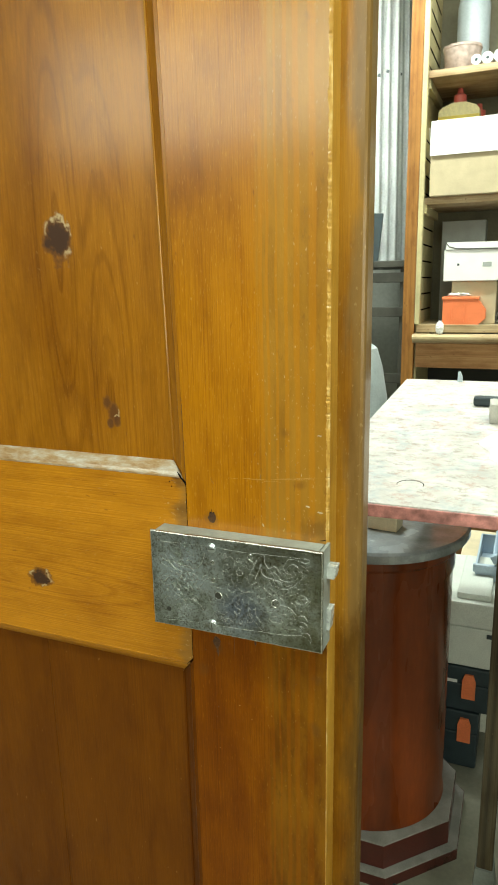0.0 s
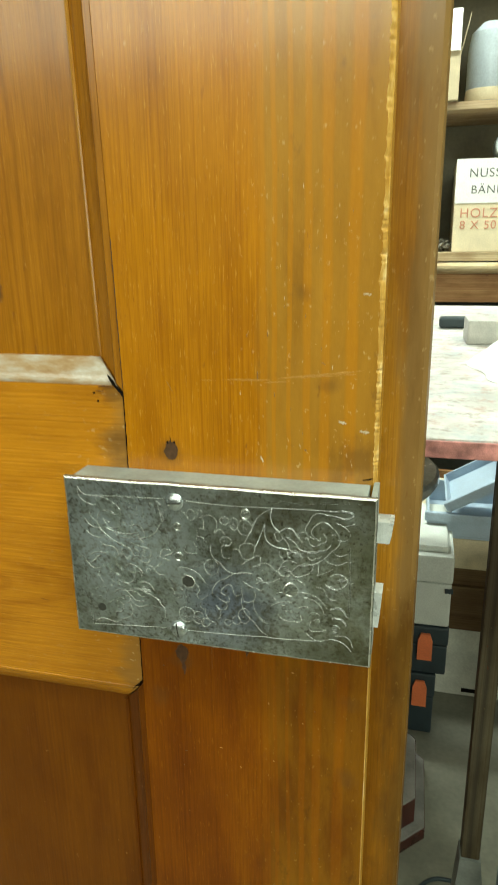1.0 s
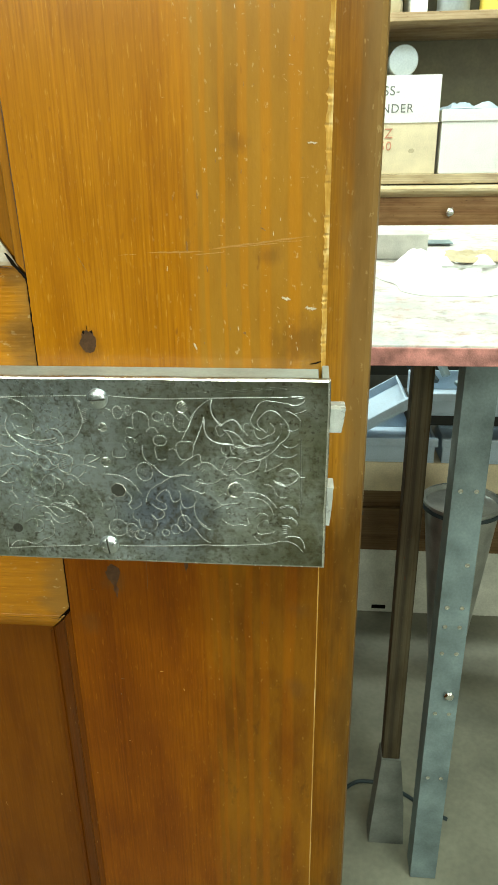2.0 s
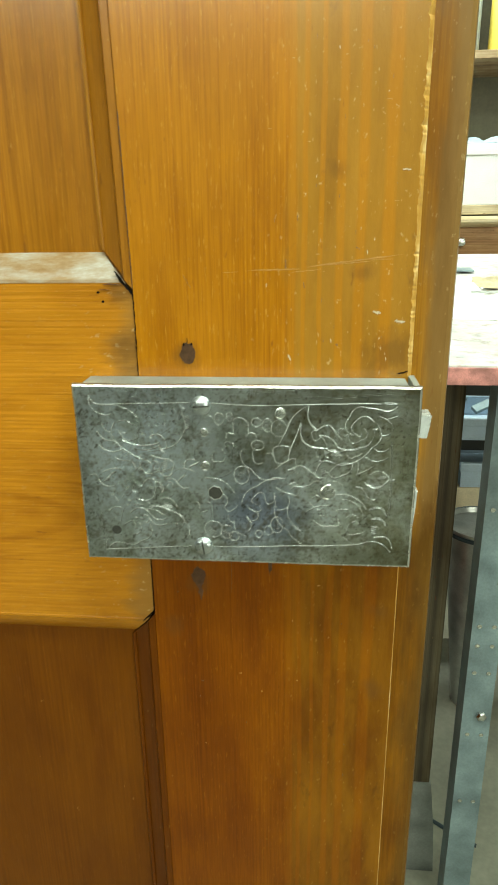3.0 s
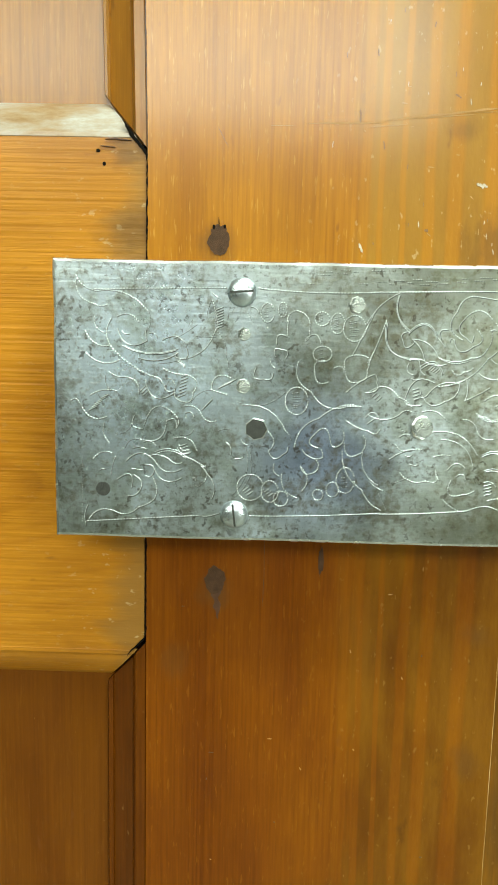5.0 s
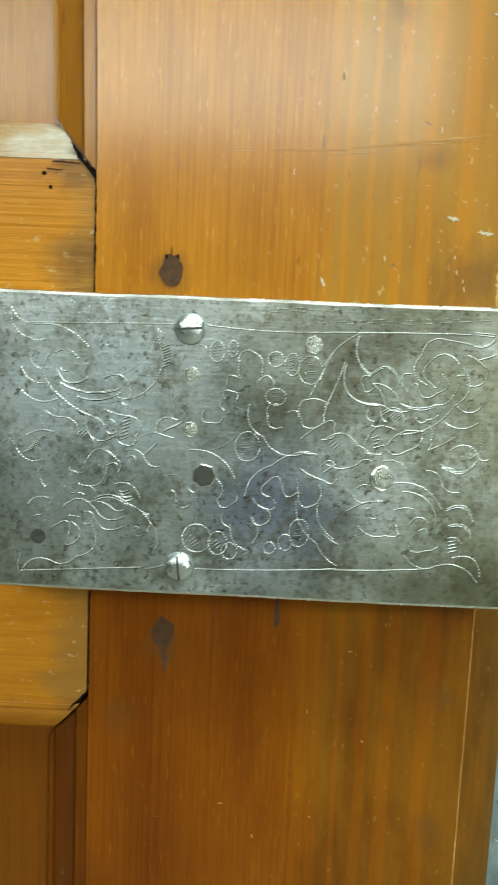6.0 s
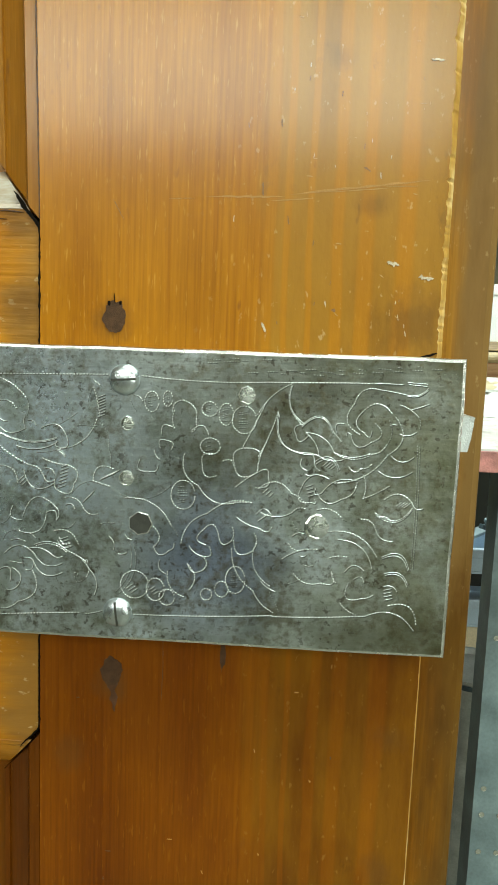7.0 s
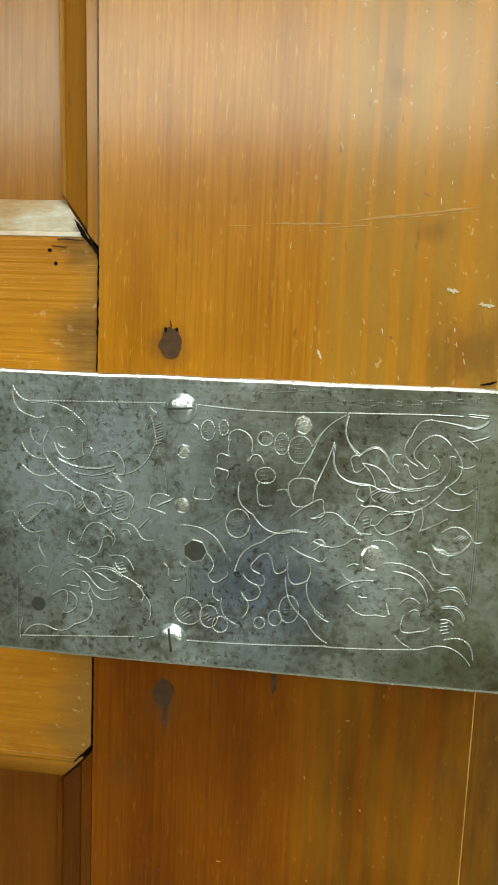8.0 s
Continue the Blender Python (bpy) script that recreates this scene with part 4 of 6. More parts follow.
def engrave():
    # border
    chain(16.2, 94.8, 64.8, 96.2, 0.00)
    chain(77.1, 96.2, 120.7, 95.6, -0.02)
    chain(120.7, 95.6, 158.9, 96.7, -0.00)
    groove(158.0, 96.6, 166.8, 96.6, 0.01)
    groove(168.5, 97.4, 175.0, 97.1, -0.00)
    groove(168.8, 96.7, 174.8, 96.3, -0.00)
    chain(12.7, 6.3, 55.8, 9.6, 0.00)
    dots(57.9, 9.2, 63.6, 10.7, -0.03)
    faint(10.7, 30.0, 10.6, 5.7, -0.00)
    chain(75.6, 10.0, 125.7, 12.5, -0.01)
    chain(125.7, 12.1, 158.4, 14.2, -0.01)
    dots(158.4, 14.2, 175.6, 10.0, 0.22)
    faint(172.8, 75.8, 173.2, 32.1, 0.01)
    faint(173.6, 75.5, 174.0, 32.2, 0.01)
    groove(12.7, 12.6, 12.0, 4.7, -0.10)
    # rubbing marks along the upper edge
    for k in range(26):
        u, v = 96 + (k * 37.7) % 82, 98.2 + (k * 2.31) % 5.2
        faint(u, v, u + 1.2 + (k * 1.7) % 3.4, v - 0.05, 0.0)
    # upper leaves at the hinge side
    chain(9.1, 99.6, 16.2, 94.4, -0.16)
    dots(16.2, 94.0, 36.2, 86.7, 0.15)
    faint(36.2, 86.7, 36.2, 81.1, 0.11)
    dots(8.9, 97.6, 15.7, 89.3, -0.20)
    chain(15.7, 89.3, 20.4, 89.2, -0.13)
    dots(15.7, 84.3, 19.4, 78.8, -0.19)
    dots(24.5, 85.0, 32.5, 82.9, 0.23)
    dots(22.0, 83.9, 22.0, 73.7, -0.17)
    chain(22.0, 73.7, 36.7, 63.2, -0.06)
    dots(36.7, 63.2, 42.6, 58.1, 0.18)
    groove(42.6, 58.1, 46.1, 58.2, -0.27)
    chain(12.4, 79.2, 22.0, 74.1, -0.20)
    chain(12.8, 71.0, 25.5, 69.0, -0.19)
    groove(24.5, 80.4, 35.6, 76.2, -0.33)
    groove(26.2, 79.5, 28.9, 78.6, -0.18)
    groove(36.6, 79.1, 39.3, 77.3, 0.24)
    groove(35.2, 80.0, 35.6, 76.4, -0.12)
    groove(26.2, 74.4, 47.0, 73.4, -0.11)
    groove(26.4, 74.0, 47.0, 73.0, -0.11)
    groove(32.5, 69.7, 47.0, 71.7, -0.12)
    groove(41.4, 76.6, 50.7, 73.0, 0.32)
    groove(50.7, 73.0, 48.1, 69.8, 0.36)
    groove(48.1, 69.8, 47.0, 72.1, 0.46)
    faint(45.9, 77.3, 54.1, 82.6, -0.03)
    faint(54.1, 78.3, 61.2, 78.1, -0.01)
    faint(39.8, 67.8, 48.1, 69.4, -0.03)
    dots(48.1, 69.4, 61.2, 80.7, -0.16)
    faint(61.2, 80.7, 65.4, 71.0, 0.13)
    faint(65.4, 71.0, 66.2, 63.0, 0.06)
    faint(59.4, 91.4, 57.8, 86.4, -0.03)
    groove(59.7, 94.4, 62.3, 92.4, -0.04)
    dots(60.0, 91.5, 62.2, 81.8, 0.02)
    groove(21.5, 64.2, 27.2, 62.5, -0.12)
    dots(27.2, 62.5, 32.5, 56.3, 0.25)
    faint(32.5, 56.3, 33.1, 60.9, 0.09)
    groove(35.0, 61.1, 46.1, 57.0, -0.38)
    chain(41.9, 65.7, 50.2, 63.8, -0.06)
    dots(50.2, 63.8, 53.0, 56.9, 0.38)
    dots(53.0, 56.9, 48.3, 53.8, 0.36)
    groove(48.3, 53.8, 46.3, 58.4, 0.24)
    groove(43.0, 62.3, 46.1, 60.0, 0.22)
    groove(47.1, 69.1, 50.0, 66.9, 0.17)
    groove(47.5, 68.5, 49.8, 66.5, 0.10)
    hatch(61.6, 88.2, 64.0, 89.2, 0.02, -0.98, 8)
    hatch(47.6, 55.4, 50.1, 56.4, 0.19, 1.26, 7)
    hatch(33.1, 57.4, 35.0, 59.2, 0.64, -0.78, 3)
    # lower leaves at the hinge side
    dots(6.7, 53.2, 9.9, 52.0, 0.33)
    chain(11.0, 50.4, 20.7, 47.4, -0.24)
    dots(14.3, 55.5, 24.0, 57.1, 0.11)
    faint(19.7, 62.6, 24.0, 57.1, -0.24)
    dots(49.9, 51.9, 56.2, 49.3, 0.18)
    groove(50.4, 49.4, 53.5, 47.6, 0.33)
    dots(56.2, 49.3, 62.3, 46.7, -0.25)
    faint(52.4, 53.7, 60.0, 58.4, 0.14)
    dots(60.0, 58.4, 67.2, 63.1, 0.36)
    chain(60.0, 58.4, 66.8, 56.5, -0.01)
    faint(63.0, 43.0, 68.1, 43.4, 0.08)
    groove(30.8, 47.8, 34.0, 43.0, -0.43)
    dots(34.6, 44.5, 47.3, 47.5, 0.44)
    groove(47.3, 47.5, 46.9, 43.7, 0.17)
    groove(46.9, 43.7, 43.1, 46.1, -0.49)
    dots(43.1, 46.1, 32.5, 39.0, 0.32)
    faint(32.5, 39.0, 27.1, 35.1, -0.22)
    dots(19.2, 44.7, 21.1, 37.4, -0.15)
    faint(25.6, 41.0, 29.9, 44.6, -0.12)
    groove(30.4, 35.4, 35.7, 34.9, 0.12)
    groove(34.6, 38.0, 39.3, 36.3, 0.19)
    dots(46.3, 39.6, 54.8, 35.1, 0.24)
    faint(48.4, 40.9, 53.6, 43.4, -0.20)
    chain(48.0, 37.0, 52.0, 35.3, -0.32)
    groove(47.4, 35.9, 52.5, 34.3, -0.29)
    groove(27.8, 30.5, 38.9, 30.4, 0.28)
    groove(38.9, 30.4, 49.0, 27.7, -0.25)
    groove(36.8, 32.6, 45.3, 30.6, 0.13)
    groove(45.3, 30.6, 49.2, 30.3, -0.20)
    groove(38.9, 34.1, 50.6, 32.6, 0.17)
    dots(50.6, 32.6, 58.0, 28.6, 0.03)
    dots(39.4, 33.5, 50.6, 31.8, 0.16)
    groove(38.3, 28.2, 49.2, 24.3, -0.30)
    groove(35.3, 29.0, 37.9, 25.4, 0.45)
    groove(37.9, 25.4, 35.3, 24.7, 0.22)
    groove(29.9, 27.4, 34.7, 26.8, 0.01)
    groove(24.3, 23.2, 29.7, 19.8, 0.66)
    groove(30.8, 24.9, 32.5, 18.3, 0.30)
    groove(32.5, 18.3, 28.2, 16.8, 0.16)
    dots(37.9, 24.5, 32.5, 12.4, 0.32)
    dots(32.5, 12.4, 22.7, 10.7, 0.20)
    dots(22.7, 10.7, 13.1, 7.0, -0.20)
    dots(15.1, 31.0, 22.1, 33.4, 0.18)
    faint(23.9, 32.7, 21.7, 24.5, -0.05)
    groove(17.7, 26.7, 19.7, 26.9, 0.11)
    dots(56.5, 28.9, 57.5, 22.6, 0.27)
    groove(57.0, 28.9, 58.4, 28.4, 0.53)
    groove(59.1, 25.9, 60.8, 16.4, 0.17)
    groove(53.5, 24.3, 54.3, 23.1, 0.54)
    faint(53.5, 23.9, 57.3, 22.6, -0.58)
    hatch(13.6, 49.6, 16.4, 51.0, 1.10, 1.15, 5)
    hatch(62.8, 59.1, 65.2, 60.7, 1.01, 0.49, 5)
    hatch(56.6, 50.8, 58.8, 53.0, 0.81, 0.89, 3)
    hatch(48.5, 36.6, 50.8, 37.5, 0.43, -1.02, 4)
    # middle
    groove(74.5, 89.4, 77.4, 87.2, 0.17)
    dots(87.9, 84.4, 91.6, 88.3, 0.24)
    dots(91.6, 88.3, 96.2, 81.0, 0.24)
    dots(96.2, 81.0, 95.0, 77.4, 0.17)
    dots(88.4, 84.4, 88.7, 78.2, -0.09)
    groove(84.2, 76.3, 87.7, 78.9, 0.46)
    groove(83.8, 71.3, 86.3, 73.9, 0.55)
    groove(86.3, 73.9, 87.8, 71.0, 0.43)
    groove(81.9, 70.2, 83.5, 67.3, -0.12)
    groove(94.9, 78.0, 100.8, 76.5, 0.42)
    dots(102.1, 70.1, 98.8, 65.9, -0.36)
    dots(98.8, 65.9, 104.4, 62.5, -0.40)
    dots(106.1, 67.6, 109.7, 65.3, 0.43)
    groove(76.6, 66.8, 79.7, 62.8, -0.47)
    groove(79.7, 62.8, 83.2, 65.3, -0.32)
    dots(92.4, 69.4, 97.7, 58.4, -0.21)
    dots(97.7, 58.4, 110.7, 52.8, -0.19)
    dots(108.8, 52.5, 115.1, 53.2, 0.05)
    dots(108.7, 53.3, 114.5, 53.9, 0.05)
    faint(69.9, 54.1, 87.8, 58.2, -0.17)
    dots(71.9, 52.8, 88.4, 43.4, 0.18)
    faint(88.4, 43.4, 90.6, 39.4, 0.12)
    dots(114.5, 72.5, 110.2, 66.3, -0.36)
    dots(110.2, 66.3, 116.0, 62.8, -0.33)
    dots(114.5, 72.5, 118.2, 66.9, 0.42)
    dots(118.2, 66.9, 116.0, 62.8, 0.23)
    dots(120.2, 88.3, 112.6, 72.4, -0.00)
    dots(121.8, 77.3, 118.5, 68.9, 0.01)
    dots(111.0, 58.8, 118.7, 64.4, 0.03)
    groove(118.7, 64.4, 122.1, 62.3, 0.55)
    groove(122.1, 62.3, 121.0, 58.9, 0.25)
    groove(118.1, 58.6, 121.9, 59.9, -0.12)
    dots(92.0, 37.5, 101.1, 48.6, 0.16)
    dots(101.1, 48.6, 116.5, 53.3, 0.13)
    groove(111.5, 47.8, 119.9, 44.1, -0.06)
    dots(119.9, 44.1, 124.1, 45.1, -0.36)
    groove(118.6, 49.5, 123.5, 49.5, 0.36)
    groove(100.6, 37.3, 99.4, 42.3, 0.46)
    dots(99.4, 42.3, 105.4, 40.8, 0.53)
    groove(105.4, 40.8, 110.0, 39.2, -0.49)
    dots(110.0, 39.2, 110.2, 43.9, -0.13)
    dots(82.0, 42.8, 82.2, 35.5, 0.28)
    groove(82.2, 35.5, 87.7, 34.4, -0.41)
    groove(87.7, 34.4, 89.4, 37.3, -0.22)
    groove(95.1, 36.3, 99.8, 33.0, -0.11)
    dots(99.8, 33.0, 102.3, 36.4, -0.47)
    dots(99.8, 33.0, 100.1, 27.9, 0.27)
    groove(100.1, 27.9, 94.5, 30.0, 0.33)
    dots(110.8, 39.2, 117.5, 35.8, -0.45)
    dots(117.5, 35.8, 117.7, 42.9, -0.18)
    dots(110.2, 36.1, 118.3, 21.3, -0.14)
    dots(118.3, 21.3, 125.6, 13.7, -0.10)
    dots(118.0, 36.8, 124.6, 23.1, -0.18)
    groove(84.4, 30.5, 86.6, 25.9, -0.24)
    dots(87.4, 26.6, 93.4, 17.7, -0.21)
    dots(95.0, 29.4, 95.0, 20.0, 0.24)
    faint(73.4, 36.8, 68.7, 18.3, 0.15)
    faint(74.9, 35.9, 70.0, 17.8, 0.16)
    groove(66.2, 38.3, 67.7, 33.8, 0.18)
    groove(71.9, 39.4, 74.0, 37.7, -0.14)
    groove(69.6, 32.3, 72.5, 33.0, -0.14)
    faint(73.0, 87.4, 75.5, 83.6, -0.05)
    berry(80.5, 87.4, 2.5, 3.5, 4)
    berry(86.1, 88.6, 1.6, 2.7, 6)
    berry(100.8, 85.6, 2.7, 2.5, 4)
    berry(106.6, 84.0, 2.5, 3.8, 6)
    berry(113.0, 82.3, 4.2, 4.8, 6)
    berry(101.4, 72.6, 3.5, 2.9, 3)
    berry(92.3, 54.9, 4.3, 5.2, 6)
    berry(75.5, 21.2, 5.1, 5.1, 0)
    berry(83.1, 19.8, 3.3, 4.2, 0)
    berry(87.3, 17.1, 2.8, 3.0, 0)
    berry(107.0, 21.2, 2.4, 2.9, 0)
    berry(111.8, 24.9, 3.5, 5.0, 5)
    berry(101.5, 19.0, 2.0, 2.1, 0)
    hatch(119.4, 47.1, 121.2, 48.5, 0.93, 0.69, 3)
    hatch(72.8, 19.8, 74.8, 21.3, 0.85, -0.77, 3)
    hatch(81.1, 19.6, 82.7, 20.8, 0.85, -0.77, 3)
    # scroll at the bolt side
    dots(117.6, 84.4, 129.0, 95.5, 0.09)
    dots(124.5, 85.4, 118.4, 69.9, 0.03)
    groove(124.7, 84.8, 136.2, 71.8, -0.31)
    groove(125.1, 84.5, 136.4, 71.2, -0.29)
    groove(136.2, 71.8, 139.4, 70.9, 0.03)
    dots(128.7, 94.5, 133.1, 81.5, -0.17)
    groove(129.1, 94.6, 133.6, 82.0, -0.19)
    groove(133.1, 81.5, 144.0, 79.4, 0.39)
    groove(133.2, 81.0, 143.8, 78.8, 0.40)
    groove(144.0, 79.4, 146.6, 76.4, 0.01)
    groove(133.1, 81.5, 131.1, 78.0, -0.41)
    groove(131.1, 78.0, 134.6, 76.9, -0.50)
    groove(134.6, 76.9, 134.4, 78.8, -0.39)
    groove(134.8, 78.8, 144.5, 72.4, 0.16)
    groove(144.5, 72.4, 156.4, 72.3, -0.12)
    dots(144.9, 72.0, 156.5, 71.7, -0.14)
    chain(156.4, 72.3, 162.4, 76.0, -0.17)
    groove(135.2, 78.2, 139.4, 70.9, 0.10)
    groove(139.4, 70.9, 147.5, 69.9, -0.13)
    groove(134.0, 71.0, 137.9, 68.4, 0.39)
    groove(137.9, 68.4, 140.0, 65.7, -0.14)
    groove(137.9, 68.8, 146.8, 66.2, 0.35)
    groove(138.5, 68.1, 146.3, 65.8, 0.37)
    groove(133.5, 69.6, 135.3, 65.7, -0.28)
    groove(135.0, 64.3, 138.0, 64.5, -0.20)
    chain(150.0, 67.4, 154.1, 67.1, -0.33)
    chain(154.1, 67.1, 157.6, 68.9, -0.13)
    faint(162.4, 76.0, 162.6, 84.5, -0.16)
    chain(145.3, 61.6, 162.8, 72.2, -0.13)
    dots(162.8, 72.2, 164.8, 85.5, -0.29)
    dots(152.8, 79.1, 150.5, 89.3, 0.32)
    dots(150.5, 89.3, 159.0, 94.6, 0.25)
    groove(159.0, 94.6, 168.0, 93.2, 0.01)
    groove(168.0, 93.2, 175.2, 95.8, -0.17)
    groove(168.4, 92.8, 175.2, 95.2, -0.16)
    chain(153.4, 86.7, 163.3, 86.9, 0.30)
    groove(159.5, 89.7, 162.9, 87.3, 0.09)
    groove(153.4, 86.7, 154.5, 79.6, -0.34)
    groove(154.5, 79.6, 157.0, 80.3, -0.69)
    dots(158.2, 82.9, 157.0, 76.5, 0.42)
    groove(157.0, 76.5, 149.9, 78.9, 0.42)
    groove(149.9, 78.9, 148.5, 78.0, -0.62)
    groove(144.9, 79.5, 147.4, 82.5, 0.44)
    groove(166.2, 89.7, 172.6, 85.7, 0.07)
    groove(170.2, 88.3, 175.7, 90.3, -0.02)
    faint(172.6, 85.7, 173.0, 81.4, 0.12)
    groove(166.6, 79.7, 171.9, 80.4, -0.15)
    groove(163.3, 82.6, 165.4, 82.6, 0.13)
    groove(164.2, 71.9, 171.8, 71.9, -0.24)
    groove(160.0, 66.6, 171.7, 66.8, -0.19)
    groove(143.3, 63.0, 133.7, 59.3, -0.29)
    dots(133.7, 59.3, 137.4, 54.3, -0.47)
    groove(137.4, 54.3, 138.3, 55.7, -0.79)
    groove(152.6, 62.8, 140.9, 57.9, -0.18)
    groove(140.9, 57.9, 138.9, 59.7, 0.71)
    groove(139.4, 57.8, 147.6, 55.9, -0.29)
    dots(147.6, 55.9, 153.0, 62.8, -0.19)
    dots(155.0, 64.9, 155.3, 56.6, 0.11)
    dots(155.3, 56.6, 164.6, 61.8, -0.03)
    hatch(135.7, 60.0, 137.4, 60.6, 0.27, -1.16, 4)
    hatch(141.1, 67.7, 142.5, 69.0, 0.95, -0.32, 4)
    # leaves at the bolt side
    dots(119.1, 58.7, 130.6, 57.1, 0.27)
    dots(130.6, 57.1, 135.6, 53.5, 0.10)
    groove(119.6, 50.2, 131.0, 50.5, -0.15)
    dots(131.0, 50.5, 135.7, 51.9, 0.20)
    chain(162.8, 56.8, 172.4, 55.7, 0.26)
    groove(172.4, 55.7, 176.1, 54.1, -0.29)
    dots(160.0, 51.7, 172.5, 54.1, -0.28)
    dots(160.6, 50.7, 172.2, 53.1, -0.27)
    dots(139.8, 51.9, 148.1, 49.6, 0.17)
    faint(148.1, 49.6, 150.4, 48.3, -0.10)
    dots(143.8, 44.3, 161.3, 35.9, 0.18)
    groove(147.7, 41.6, 159.8, 31.7, 0.20)
    faint(153.2, 43.7, 158.2, 39.6, 0.13)
    dots(155.2, 49.3, 160.4, 45.8, 0.19)
    groove(160.4, 45.8, 166.5, 42.0, -0.21)
    groove(161.0, 50.4, 165.8, 47.3, 0.27)
    dots(130.3, 39.0, 135.7, 37.5, -0.24)
    dots(128.3, 33.7, 140.5, 37.7, 0.09)
    groove(131.6, 42.2, 135.7, 42.9, 0.17)
    faint(131.3, 47.2, 135.3, 44.1, -0.23)
    groove(136.1, 31.8, 139.0, 31.7, -0.12)
    groove(134.3, 35.1, 136.6, 35.5, -0.23)
    dots(145.0, 34.9, 151.4, 35.4, 0.08)
    dots(132.5, 28.4, 142.3, 25.5, -0.18)
    dots(142.3, 25.5, 145.8, 29.7, -0.56)
    groove(145.8, 29.7, 147.6, 25.8, -0.12)
    faint(130.8, 24.7, 135.3, 27.0, -0.06)
    groove(150.5, 30.2, 157.0, 30.9, 0.31)
    groove(153.9, 27.7, 157.4, 26.4, 0.39)
    dots(151.8, 25.9, 156.9, 20.7, -0.55)
    dots(156.9, 20.7, 160.7, 22.1, -0.10)
    groove(163.1, 36.1, 172.7, 32.0, 0.34)
    groove(163.3, 35.5, 172.4, 31.4, 0.32)
    groove(164.5, 30.2, 172.7, 26.4, 0.26)
    groove(164.8, 29.6, 172.3, 26.0, 0.25)
    groove(164.6, 25.6, 169.2, 23.6, 0.21)
    chain(166.5, 18.6, 176.4, 12.1, 0.32)
    dots(149.5, 18.4, 155.5, 14.3, -0.08)
    faint(124.2, 20.9, 128.0, 13.4, 0.02)
    groove(121.0, 24.8, 126.1, 21.5, -0.08)
    hatch(167.0, 54.6, 168.9, 56.1, 0.92, -0.12, 4)
    hatch(164.7, 24.2, 166.9, 24.8, 0.10, -1.21, 4)
    hatch(120.7, 57.2, 122.1, 58.6, 1.00, -0.71, 3)


engrave()
verts, faces = [], []
for p, d, kind in CUTS:
    side = Vector((-d.y, d.x))
    o = random.uniform(0.75, 1.2)
    base = Vector((PL, PB)) + p
    back, fore, tail, head, high = ((0.00034, 0.00044, 0.00013, 0.00028, 0.00022), (0.00028, 0.00034, 0.00013, 0.00020, 0.00016),
                                    (0.00029, 0.00031, 0.00010, 0.00011, 0.00011), (0.00015, 0.00020, 0.00006, 0.00009, 0.00007))[kind]
    q = [base - d * back * o + side * tail, base + d * fore * o + side * head, base + d * fore * o - side * head, base - d * back * o - side * tail]
    i = len(verts)
    verts += [(c.x, PF - 0.00002, c.y) for c in q]
    near, far = base - d * back * 0.5, base + d * fore * 0.6
    verts += [(near.x, PF - high, near.y), (far.x, PF - high, far.y)]
    faces += [(i, i + 1, i + 5, i + 4), (i + 2, i + 3, i + 4, i + 5), (i + 1, i + 2, i + 5), (i + 3, i, i + 4)]
me = bpy.data.meshes.new("engraving")
me.from_pydata(verts, [], faces)
me.materials.append(CUT)
# dark quads painted beside each cut as the shaded wall of its groove
shade_verts, shade_faces = [], []
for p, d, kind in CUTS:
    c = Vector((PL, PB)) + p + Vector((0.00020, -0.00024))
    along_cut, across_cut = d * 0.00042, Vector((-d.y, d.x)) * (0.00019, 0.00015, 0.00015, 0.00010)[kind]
    i = len(shade_verts)
    shade_verts += [(q.x, PF - 0.000015, q.y) for q in (c - along_cut - across_cut, c + along_cut - across_cut, c + along_cut + across_cut, c - along_cut + across_cut)]
    shade_faces.append((i, i + 1, i + 2, i + 3))
shade_mesh = bpy.data.meshes.new("dirt_shade")
shade_mesh.from_pydata(shade_verts, [], shade_faces)
shade_mesh.materials.append(DENT_SHADE)
tagged(new("dirt_shade", shade_mesh), "dark shade painted beside the engraved cuts", kind="stuff").parent = cover
engraving = tagged(new("engraving", me), "bright dotted scroll and leaf engraving", kind="stuff")
engraving.parent = cover

# ---- the workshop: bench and what stands round it ----
SLOPE = math.degrees(math.atan(0.055))


def bench_z(y):
    return 0.918 + 0.055 * (y - 0.36)


def holed_leg_bm(x0, x1, y0, y1, z0, z1):
    """An angle-steel leg: two flanges at a right angle."""
    t = 0.004
    return prism_bm([(x0, y0), (x1, y0), (x1, y0 + t), (x0 + t, y0 + t), (x0 + t, y1), (x0, y1)], z0, z1)


bench = thing("workbench", "paint-spattered whitish board workbench on steel legs", "workbench", m=pose(0, 0.36, 0.918, SLOPE, 0, 0))
part("top", box_bm(-0.135, 1.5, 0.0015, 0.98, -0.0205, 0, 0.002), BOARD, bench, "whitish paint-spattered board")
part("edge_strip", box_bm(-0.134, 1.5, -0.0025, 0.0012, -0.0215, -0.002, 0.001), PINKEDGE, bench, "chipped pink painted edge")


def plumb(y):
    """Turns a leg back to the vertical under the sloping top."""
    p = Matrix.Translation((0, y, -0.021))
    return p @ Matrix.Rotation(radians(-SLOPE), 4, "X") @ p.inverted()


